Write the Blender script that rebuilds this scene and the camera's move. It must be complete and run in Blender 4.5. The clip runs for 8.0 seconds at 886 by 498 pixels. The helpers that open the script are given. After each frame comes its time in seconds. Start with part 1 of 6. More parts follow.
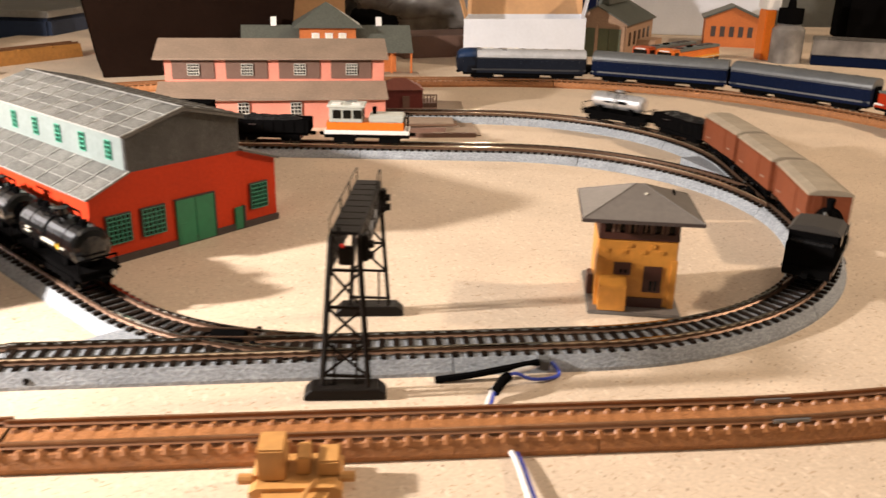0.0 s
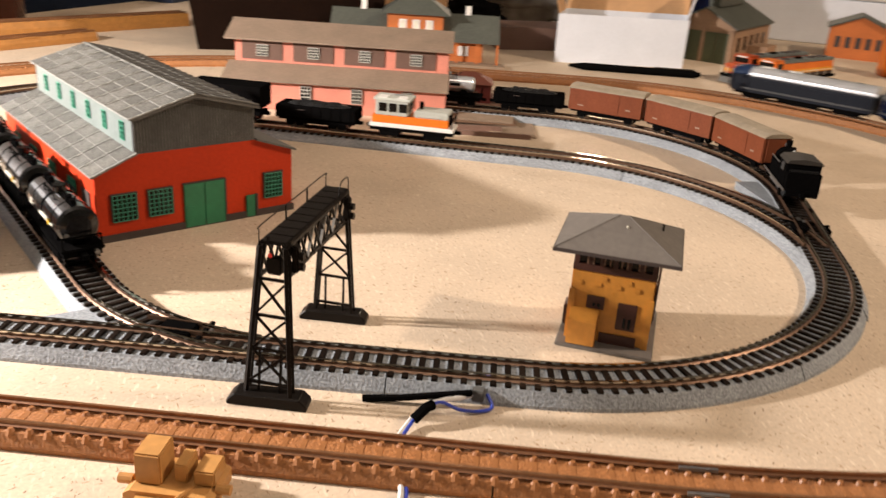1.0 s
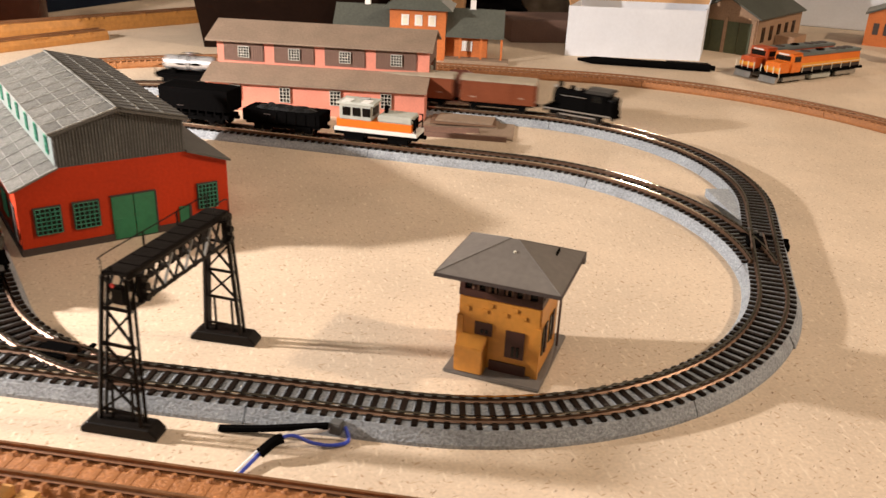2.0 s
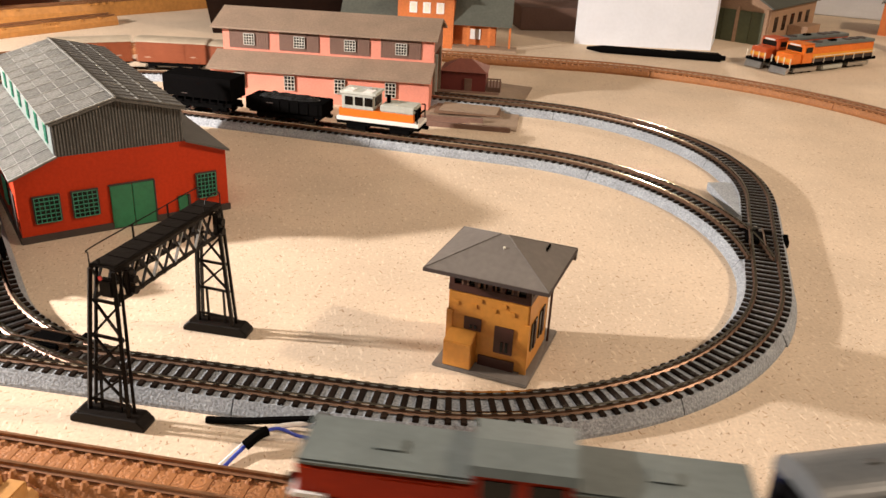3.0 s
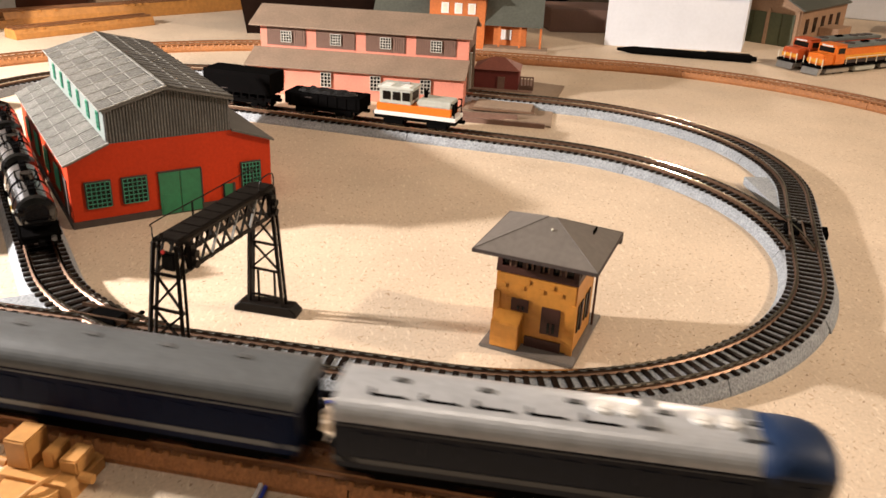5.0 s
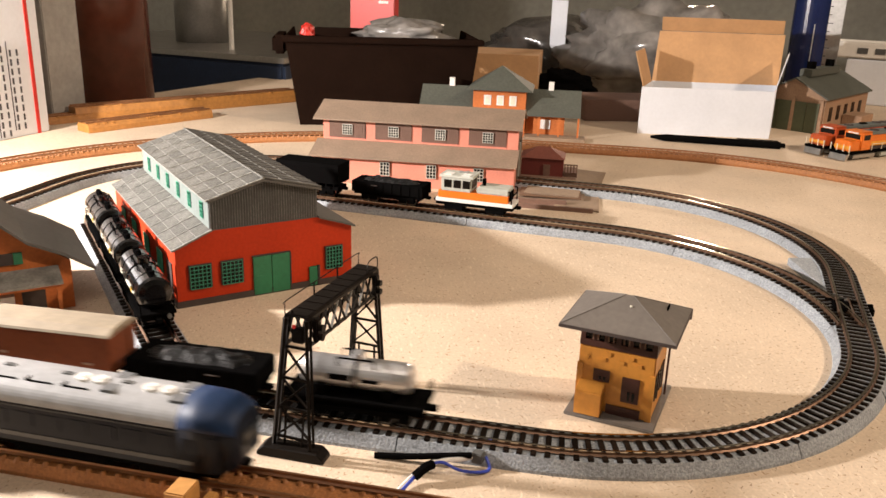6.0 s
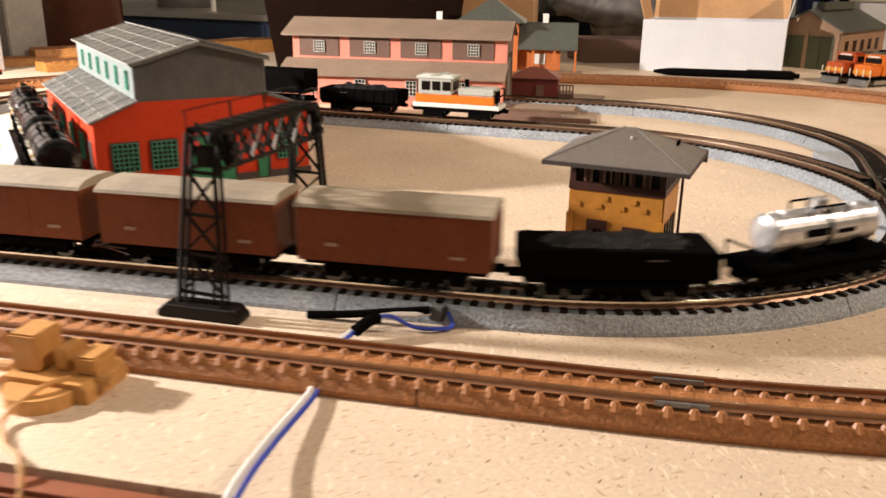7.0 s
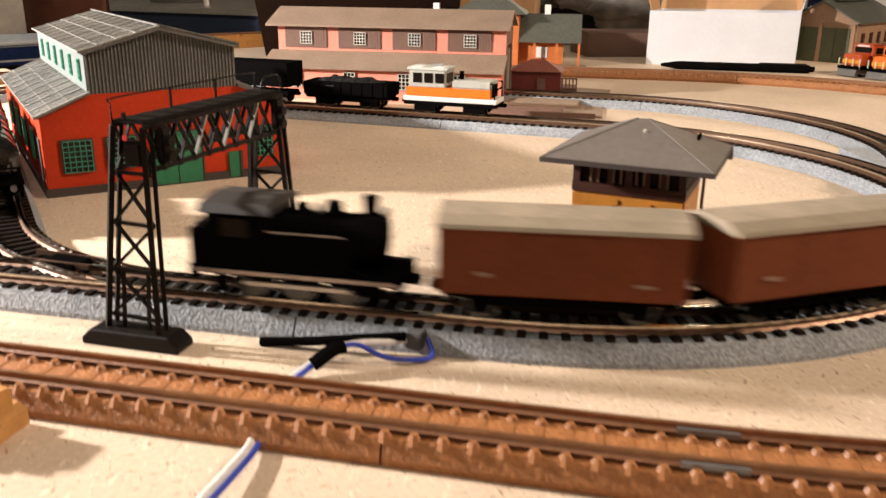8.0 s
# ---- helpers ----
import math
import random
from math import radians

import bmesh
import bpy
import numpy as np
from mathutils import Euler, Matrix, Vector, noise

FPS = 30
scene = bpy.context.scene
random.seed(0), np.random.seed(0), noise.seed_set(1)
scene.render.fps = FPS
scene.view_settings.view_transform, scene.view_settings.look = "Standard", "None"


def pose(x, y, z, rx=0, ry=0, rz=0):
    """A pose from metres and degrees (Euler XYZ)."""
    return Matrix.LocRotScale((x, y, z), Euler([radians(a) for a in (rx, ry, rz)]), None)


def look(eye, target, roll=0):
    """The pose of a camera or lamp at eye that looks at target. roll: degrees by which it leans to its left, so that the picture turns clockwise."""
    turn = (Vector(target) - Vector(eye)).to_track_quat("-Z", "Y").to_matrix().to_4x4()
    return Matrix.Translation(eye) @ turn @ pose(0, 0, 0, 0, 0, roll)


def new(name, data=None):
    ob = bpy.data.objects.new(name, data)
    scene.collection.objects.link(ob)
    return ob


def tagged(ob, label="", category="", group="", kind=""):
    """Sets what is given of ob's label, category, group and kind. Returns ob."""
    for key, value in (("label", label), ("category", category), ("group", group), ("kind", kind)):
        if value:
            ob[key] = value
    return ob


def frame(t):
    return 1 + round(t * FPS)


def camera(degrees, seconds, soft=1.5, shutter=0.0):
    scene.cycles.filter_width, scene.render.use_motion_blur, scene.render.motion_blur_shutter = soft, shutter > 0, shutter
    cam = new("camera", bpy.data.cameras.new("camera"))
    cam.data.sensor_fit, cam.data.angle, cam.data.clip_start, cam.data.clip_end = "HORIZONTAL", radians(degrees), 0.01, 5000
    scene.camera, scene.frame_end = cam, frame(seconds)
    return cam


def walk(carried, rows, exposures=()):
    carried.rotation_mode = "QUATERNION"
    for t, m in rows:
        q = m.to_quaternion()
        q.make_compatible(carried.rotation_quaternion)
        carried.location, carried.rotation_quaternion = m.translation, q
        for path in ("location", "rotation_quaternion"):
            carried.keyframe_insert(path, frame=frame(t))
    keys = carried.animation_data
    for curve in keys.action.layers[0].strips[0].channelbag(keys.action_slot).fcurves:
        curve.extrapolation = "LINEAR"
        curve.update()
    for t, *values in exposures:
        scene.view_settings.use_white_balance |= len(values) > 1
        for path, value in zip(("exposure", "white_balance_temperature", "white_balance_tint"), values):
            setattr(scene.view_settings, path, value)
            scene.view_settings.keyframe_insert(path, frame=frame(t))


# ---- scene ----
cam = camera(55.8, 8.0, 1.5, 0.5)
PATH = [
    (0, (0.015, 0.012, 0.115), (-0.164, 1.879, -0.579), 1.2),
    (0.5, (0.039, 0.024, 0.114), (-0.149, 1.892, -0.577), 2.4),
    (1, (0.061, 0.03, 0.125), (-0.398, 1.828, -0.622), 3.9),
    (1.5, (0.087, 0.043, 0.14), (-0.481, 1.791, -0.648), 3.2),
    (2, (0.11, 0.058, 0.136), (-0.493, 1.794, -0.653), 2.5),
    (2.2, (0.112, 0.063, 0.135), (-0.491, 1.794, -0.666), 2.7),
    (3.3, (0.117, 0.061, 0.14), (-0.524, 1.768, -0.683), 2.5),
    (3.5, (0.116, 0.061, 0.14), (-0.532, 1.766, -0.68), 2.3),
    (4, (0.113, 0.056, 0.14), (-0.542, 1.758, -0.681), 2.3),
    (4.2, (0.112, 0.056, 0.139), (-0.546, 1.758, -0.679), 2.5),
    (5.3, (0.111, 0.044, 0.125), (-0.576, 1.747, -0.667), 2.4),
    (5.5, (0.112, 0.033, 0.119), (-0.601, 1.748, -0.622), 2.0),
    (6, (0.099, 0.017, 0.142), (-0.646, 1.763, -0.486), 1.9),
    (6.5, (0.098, 0.009, 0.107), (-0.641, 1.761, -0.513), 1.5),
    (7, (0.098, 0.057, 0.079), (-0.659, 1.8, -0.543), 0.9),
    (7.5, (0.101, 0.077, 0.065), (-0.67, 1.817, -0.548), 0.3),
    (8, (0.09, 0.088, 0.072), (-0.675, 1.827, -0.553), 0.7),
]
walk(cam, [(t, look(eye, target, roll)) for t, eye, target, roll in PATH], exposures=[(0, 0.0), (0.5, -0.05), (1, -0.12), (1.5, -0.18), (2, -0.1), (3.3, 0.0), (4.2, 0.08), (5.5, 0.05), (7, 0.05), (8, 0.14)])

# ---------------------------------------------------------------- light
room_world = bpy.data.worlds.new("room_world")
room_world.use_nodes = True
room_world.node_tree.nodes["Background"].inputs[0].default_value = (1.0, 0.86, 0.7, 1)
room_world.node_tree.nodes["Background"].inputs[1].default_value = 0.02
scene.world = room_world


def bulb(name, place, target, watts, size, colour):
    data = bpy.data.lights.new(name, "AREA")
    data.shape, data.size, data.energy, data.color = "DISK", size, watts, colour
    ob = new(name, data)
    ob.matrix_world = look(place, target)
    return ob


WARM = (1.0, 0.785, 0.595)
desk_lamp = bpy.data.lights.new("desk_lamp_light", "POINT")
desk_lamp.energy, desk_lamp.shadow_soft_size, desk_lamp.color = 28.0, 0.011, (1.0, 0.905, 0.845)
new("desk_lamp_light", desk_lamp).location = (-0.46, 0.125, 0.20)
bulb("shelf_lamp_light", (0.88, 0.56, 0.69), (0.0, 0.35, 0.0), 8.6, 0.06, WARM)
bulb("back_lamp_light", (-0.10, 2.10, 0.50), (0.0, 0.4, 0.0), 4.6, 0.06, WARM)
# Unseen soft fill, added high behind the camera to brighten near faces.
bulb("front_fill_light", (0.1, -0.35, 1.25), (0.0, 0.4, 0.0), 3.0, 0.5, (1.0, 0.84, 0.70))

# ---------------------------------------------------------------- materials


def material(name, colour, rough=0.6, metal=0.0, grain=400.0, vary=0.12, bump=0.15, coarse=40.0, stain=0.12, per_piece=0.0, specks=None, spec=0.5):
    """Colour with fine grain and coarse stains, at a size in 1 / metres."""
    m = bpy.data.materials.new(name)
    m.use_nodes = True
    n, ln = m.node_tree.nodes, m.node_tree.links
    b = n["Principled BSDF"]
    b.inputs["Roughness"].default_value, b.inputs["Metallic"].default_value = rough, metal
    b.inputs["Specular IOR Level"].default_value = spec
    co = n.new("ShaderNodeTexCoord")
    fine, wide = n.new("ShaderNodeTexNoise"), n.new("ShaderNodeTexNoise")
    for tex, s, d in ((fine, grain, 4), (wide, coarse, 3)):
        tex.inputs["Scale"].default_value, tex.inputs["Detail"].default_value = s, d
        ln.new(co.outputs["Object"], tex.inputs["Vector"])

    def scaled(src, amount):
        r = n.new("ShaderNodeMapRange")
        r.inputs["From Min"].default_value, r.inputs["From Max"].default_value = 0.25, 0.75
        r.inputs["To Min"].default_value, r.inputs["To Max"].default_value = 1 - amount, 1 + amount
        ln.new(src, r.inputs["Value"])
        return r.outputs[0]

    def times(a, c):
        r = n.new("ShaderNodeMath")
        r.operation = "MULTIPLY"
        ln.new(a, r.inputs[0]), ln.new(c, r.inputs[1])
        return r.outputs[0]

    value = times(scaled(fine.outputs["Fac"], vary), scaled(wide.outputs["Fac"], stain))
    if per_piece:
        info = n.new("ShaderNodeObjectInfo")
        value = times(value, scaled(info.outputs["Random"], per_piece))
    mix = n.new("ShaderNodeVectorMath")
    mix.operation = "SCALE"
    mix.inputs[0].default_value = colour
    ln.new(value, mix.inputs["Scale"])
    out = mix.outputs[0]
    for specks in specks or ():
        vor = n.new("ShaderNodeTexNoise")
        vor.inputs["Scale"].default_value, vor.inputs["Detail"].default_value = specks[0], 2
        mapping = n.new("ShaderNodeMapping")
        mapping.vector_type = "TEXTURE"
        mapping.inputs["Scale"].default_value = (1, 0.3, 1)
        mapping.inputs["Rotation"].default_value = (0, 0, specks[3])
        ln.new(co.outputs["Object"], mapping.inputs["Vector"])
        ln.new(mapping.outputs[0], vor.inputs["Vector"])
        r = n.new("ShaderNodeMapRange")
        r.inputs["From Min"].default_value, r.inputs["From Max"].default_value = specks[1], specks[1] + 0.06
        ln.new(vor.outputs["Fac"], r.inputs["Value"])
        blend = n.new("ShaderNodeMix")
        blend.data_type = "RGBA"
        ln.new(r.outputs[0], blend.inputs["Factor"])
        ln.new(out, blend.inputs[6])
        blend.inputs[7].default_value = (*specks[2], 1)
        out = blend.outputs[2]
    ln.new(out, b.inputs["Base Color"])
    if bump:
        bm_node = n.new("ShaderNodeBump")
        bm_node.inputs["Strength"].default_value, bm_node.inputs["Distance"].default_value = bump, 0.0006
        ln.new(fine.outputs["Fac"], bm_node.inputs["Height"])
        ln.new(bm_node.outputs[0], b.inputs["Normal"])
    return m


BOARD = material("particle_board", (0.60, 0.478, 0.352), 0.72, grain=900, vary=0.12, coarse=22, stain=0.11, bump=0.05, specks=((230, 0.610, (0.70, 0.585, 0.45), 1.9), (270, 0.642, (0.44, 0.31, 0.20), 0.6), (300, 0.655, (0.35, 0.22, 0.13), 2.2), (360, 0.672, (0.20, 0.115, 0.065), 1.2)))
EDGE = material("stained_wood_edge", (0.24, 0.074, 0.030), 0.5, grain=200, coarse=15)
BALLAST = material("grey_ballast_plastic", (0.275, 0.298, 0.322), 0.75, grain=1300, vary=0.48, bump=0.7, coarse=120, stain=0.14)
TIE = material("dark_tie_plastic", (0.011, 0.0065, 0.0042), 0.5, grain=900, per_piece=0.3, spec=0.12)
RAIL = material("nickel_rail", (0.55, 0.50, 0.43), 0.13, 1.0, grain=500, vary=0.1, bump=0.05)
RAIL_SIDE = material("weathered_rail_web", (0.16, 0.094, 0.060), 0.4, 0.7, grain=700)
BROWN_RAIL = material("dull_brown_rail_head", (0.27, 0.135, 0.066), 0.34, 0.5, grain=500, vary=0.2, coarse=60, stain=0.25)
BROWN_RAIL_SIDE = material("brown_rail_web", (0.25, 0.105, 0.040), 0.5, 0.1, grain=700)
COACH_BAND = material("grey_coach_band", (0.10, 0.105, 0.11), 0.35, grain=500, bump=0.05)
BROWN_BED = material("brown_ballast_plastic", (0.35, 0.142, 0.046), 0.6, grain=1100, vary=0.3, bump=0.7, coarse=200)
BROWN_TIE = material("brown_tie_plastic", (0.30, 0.122, 0.040), 0.5, grain=900, bump=0.2)
BLACK = material("black_plastic", (0.0038, 0.0036, 0.0036), 0.55, grain=600, bump=0.15, spec=0.0)
BLACK_GLOSS = material("glossy_black_paint", (0.003, 0.003, 0.0033), 0.18, grain=500, bump=0.15, spec=0.7)
CAB_ROOF = material("dusty_black_cab_roof", (0.020, 0.016, 0.012), 0.7, grain=500)
COAL = material("coal_load", (0.006, 0.006, 0.0063), 0.5, grain=900, vary=0.5, bump=1.0, spec=0.25)
WAGON = material("brown_wagon_paint", (0.185, 0.052, 0.022), 0.55, grain=700, coarse=60, spec=0.15)
WAGON_ROOF = material("dusty_wagon_roof", (0.29, 0.238, 0.170), 0.7, grain=500, coarse=80, stain=0.2)
SILVER = material("silver_tank_paint", (0.62, 0.62, 0.63), 0.28, 0.7, grain=400, coarse=90)
WHITE = material("white_paint", (0.75, 0.73, 0.69), 0.5, grain=500, vary=0.05, stain=0.05)
RED = material("red_shed_paint", (0.47, 0.034, 0.005), 0.6, grain=700, vary=0.1, coarse=30, spec=0.25)
GREY_WALL = material("grey_corrugated", (0.088, 0.088, 0.085), 0.7, grain=500, coarse=60, spec=0.3)
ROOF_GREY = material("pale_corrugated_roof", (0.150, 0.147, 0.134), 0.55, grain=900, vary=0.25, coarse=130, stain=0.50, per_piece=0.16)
ROOF_SEAM = material("worn_roof_edge", (0.31, 0.305, 0.28), 0.55, grain=900, vary=0.35, coarse=200, stain=0.45)
RIB = material("lighter_corrugation_rib", (0.135, 0.133, 0.126), 0.65, grain=900, vary=0.3, coarse=150, stain=0.3)
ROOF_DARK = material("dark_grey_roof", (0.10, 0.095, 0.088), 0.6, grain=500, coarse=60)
PALE_GREEN = material("pale_green_clerestory", (0.165, 0.198, 0.188), 0.6, grain=500)
SASH = material("green_glazing_bar", (0.055, 0.31, 0.195), 0.5, grain=500)
TAIL_SIDE = material("grey_blue_tail_side", (0.0080, 0.0110, 0.0185), 0.32, grain=500, bump=0.03, spec=0.15)
TAIL_BAND = material("dark_grey_tail_band", (0.035, 0.038, 0.042), 0.35, grain=500, bump=0.03)
TAIL_GRILLE = material("grey_roof_grille", (0.20, 0.205, 0.21), 0.4, 0.2, grain=700)
POST_GREY = material("grey_post_paint", (0.30, 0.29, 0.27), 0.7, grain=200)
LOGO_YELLOW = material("yellow_wagon_mark", (0.75, 0.45, 0.03), 0.5)
GREEN = material("green_door_paint", (0.020, 0.165, 0.075), 0.5, grain=500)
DARK_GLASS = material("dark_window_glass", (0.006, 0.006, 0.005), 0.22, grain=100, bump=0.0, spec=0.25)
PLINTH = material("dark_plinth", (0.05, 0.035, 0.03), 0.7)
PINK = material("salmon_wall", (0.65, 0.232, 0.160), 0.7, grain=800, vary=0.08, coarse=40)
PINK_ROOF = material("brown_grey_felt_roof", (0.225, 0.160, 0.112), 0.8, grain=900, vary=0.18, coarse=60)
PANEL_BROWN = material("brown_boarding", (0.175, 0.098, 0.070), 0.7, grain=600)
PANEL_RED = material("red_brown_hut_roof", (0.20, 0.060, 0.040), 0.7, grain=600)
MULLION = material("pale_green_glazing_bar", (0.46, 0.44, 0.38), 0.6)
YELLOW = material("ochre_tower_wall", (0.56, 0.235, 0.035), 0.45, grain=500, vary=0.1, coarse=90, stain=0.15)
TOWER_BROWN = material("red_brown_window_frame", (0.050, 0.014, 0.008), 0.5)
TOWER_HIP = material("worn_slate_ridge", (0.150, 0.132, 0.117), 0.5, grain=500)
TOWER_SLOT = material("pale_brown_slot", (0.18, 0.10, 0.065), 0.5)
TOWER_ROOF = material("grey_slate_plastic", (0.146, 0.128, 0.112), 0.55, grain=500, coarse=70)
ORANGE = material("orange_engine_paint", (0.72, 0.17, 0.015), 0.35, grain=500, bump=0.05)
PALE_GREY = material("pale_grey_engine_paint", (0.42, 0.43, 0.38), 0.45, grain=500, bump=0.05)
MAROON = material("maroon_hut", (0.16, 0.028, 0.022), 0.55, grain=500)
BLUE = material("blue_coach_paint", (0.0034, 0.008, 0.028), 0.3, grain=500, bump=0.03, spec=0.05)
COACH_ROOF = material("silver_grey_coach_roof", (0.118, 0.125, 0.128), 0.4, 0.2, grain=500, coarse=60)
TAIL_ROOF = material("silver_tail_coach_roof", (0.46, 0.47, 0.485), 0.3, 0.25, grain=500, coarse=60)
TAIL_BLUE = material("deep_blue_tail_paint", (0.006, 0.022, 0.066), 0.55, grain=500, bump=0.03, spec=0.3)
DARK_BAG = material("dark_clear_bag", (0.060, 0.054, 0.048), 0.2, grain=60, vary=0.4, coarse=25, stain=0.5, bump=0.8)
CREAM = material("cream_stripe", (0.70, 0.66, 0.55), 0.4)
ENGINE_RED = material("red_engine_paint", (0.37, 0.027, 0.006), 0.4, grain=500, bump=0.05, spec=0.12)
ENGINE_GREY = material("grey_green_engine_roof", (0.125, 0.145, 0.138), 0.45, grain=500, coarse=80)
NOSE_RED = material("faded_red_orange_paint", (0.46, 0.075, 0.015), 0.4, grain=500)
GLINT_PALE = material("pale_brace_glint", (0.26, 0.25, 0.23), 0.35, grain=700)
FADED = material("faded_lettering", (0.32, 0.22, 0.16), 0.6)
TAN = material("tan_machine_plastic", (0.50, 0.25, 0.075), 0.5, grain=400)
WIRE_BLUE = material("blue_wire", (0.03, 0.06, 0.42), 0.4)
WIRE_WHITE = material("white_wire", (0.72, 0.70, 0.68), 0.4)
CARD_WHITE = material("white_card", (0.72, 0.755, 0.82), 0.6, grain=300, vary=0.03, stain=0.04, bump=0.05)
KRAFT = material("brown_card", (0.50, 0.29, 0.14), 0.75, grain=300, vary=0.06)
KRAFT_DARK = material("dark_brown_card", (0.17, 0.095, 0.055), 0.8, grain=400)
CREAM_YELLOW = material("yellow_engine_band", (0.75, 0.33, 0.03), 0.4, grain=500, bump=0.05)
GREY_CARD = material("brown_grey_card", (0.26, 0.185, 0.125), 0.8, grain=400)
CRATE = material("dark_brown_crate", (0.011, 0.006, 0.0042), 0.7, grain=300, spec=0.0)
INK = material("dark_printing_ink", (0.05, 0.05, 0.06), 0.6)
STEEL = material("brushed_steel", (0.45, 0.44, 0.42), 0.3, 0.9, grain=300)
TUBE_RED = material("red_brown_tube", (0.105, 0.030, 0.017), 0.22, grain=100)
NAVY = material("dark_blue_cloth", (0.010, 0.022, 0.055), 0.7, grain=200)
WALL = material("grey_plaster", (0.36, 0.345, 0.29), 0.85, grain=60, coarse=4, stain=0.2)
FLOOR_DARK = material("dark_floor", (0.10, 0.075, 0.055), 0.7, grain=50, coarse=5)
OLIVE = material("olive_door_paint", (0.075, 0.085, 0.04), 0.6)
STONE = material("buff_brick", (0.33, 0.205, 0.125), 0.75, grain=600, vary=0.2)
BRICK_ORANGE = material("orange_brick", (0.50, 0.14, 0.03), 0.7, grain=600, vary=0.15)
SLATE_GREEN = material("green_grey_slate", (0.075, 0.08, 0.065), 0.65, grain=500, vary=0.2)
BAG = material("clear_grey_bag", (0.20, 0.185, 0.17), 0.16, grain=60, vary=0.4, coarse=25, stain=0.4, bump=0.8)
SIGNAL_BROWN = material("gantry_black", (0.009, 0.0068, 0.0055), 0.42, grain=600, spec=0.12)
RED_PLASTIC = material("red_plastic", (0.55, 0.03, 0.02), 0.4)
BOTTLE_BLUE = material("blue_bottle", (0.007, 0.015, 0.07), 0.25)
WOOD = material("ochre_plastic_track_bed", (0.36, 0.155, 0.035), 0.55, grain=300, vary=0.2)

# ---------------------------------------------------------------- mesh helpers


def finish(bm, name):
    bmesh.ops.recalc_face_normals(bm, faces=bm.faces)
    me = bpy.data.meshes.new(name)
    bm.to_mesh(me)
    bm.free()
    return me


def part(name, bm, mat, parent=None, label="", smooth=False):
    me = finish(bm, name)
    me.materials.append(mat)
    if smooth:
        for p in me.polygons:
            p.use_smooth = True
    ob = new(name, me)
    ob.parent = parent
    if label:
        ob["label"] = label
    return ob


def thing(name, m, label, category, group="", kind=""):
    ob = new(name)
    ob.empty_display_size = 0.01
    ob.matrix_basis = m
    return tagged(ob, label, category, group, kind)


def box(bm, x0, x1, y0, y1, z0, z1, bevel=0.0):
    r = bmesh.ops.create_cube(bm, size=1, matrix=Matrix.Translation(((x0 + x1) / 2, (y0 + y1) / 2, (z0 + z1) / 2)) @ Matrix.Diagonal((x1 - x0, y1 - y0, z1 - z0, 1)))
    if bevel:
        bmesh.ops.bevel(bm, geom=list({e for v in r["verts"] for e in v.link_edges}), offset=bevel, segments=2, affect="EDGES")
    return bm


def B(x0, x1, y0, y1, z0, z1, bevel=0.0):
    return box(bmesh.new(), x0, x1, y0, y1, z0, z1, bevel)


def rod(bm, a, b, r, seg=8, r2=None):
    a, b = Vector(a), Vector(b)
    m = Matrix.Translation((a + b) / 2) @ (b - a).to_track_quat("Z", "Y").to_matrix().to_4x4()
    bmesh.ops.create_cone(bm, cap_ends=True, segments=seg, radius1=r, radius2=r if r2 is None else r2, depth=(b - a).length, matrix=m)
    return bm


def bar(bm, a, b, w, h=None):
    """A square bar from a to b."""
    a, b = Vector(a), Vector(b)
    m = Matrix.Translation((a + b) / 2) @ (b - a).to_track_quat("Z", "Y").to_matrix().to_4x4() @ Matrix.Diagonal((w, h or w, (b - a).length, 1))
    bmesh.ops.create_cube(bm, size=1, matrix=m)
    return bm


def prism(bm, profile, m, depth):
    """A flat outline (u, v) pushed out along the third axis of m by depth."""
    lo = [bm.verts.new(m @ Vector((u, v, 0))) for u, v in profile]
    hi = [bm.verts.new(m @ Vector((u, v, depth))) for u, v in profile]
    bm.faces.new(lo), bm.faces.new(hi[::-1])
    for i in range(len(lo)):
        bm.faces.new((lo[i], lo[i - 1], hi[i - 1], hi[i]))
    return bm


ALONG_X = Matrix(((0, 0, 1, 0), (1, 0, 0, 0), (0, 1, 0, 0), (0, 0, 0, 1)))  # outline in (y, z), pushed along x
ALONG_Y = Matrix(((1, 0, 0, 0), (0, 0, 1, 0), (0, 1, 0, 0), (0, 0, 0, 1)))  # outline in (x, z), pushed along y


def XP(profile, x0, x1, bm=None):
    return prism(bm or bmesh.new(), profile, Matrix.Translation((x0, 0, 0)) @ ALONG_X, x1 - x0)


def YP(profile, y0, y1, bm=None):
    return prism(bm or bmesh.new(), profile, Matrix.Translation((0, y0, 0)) @ ALONG_Y, y1 - y0)


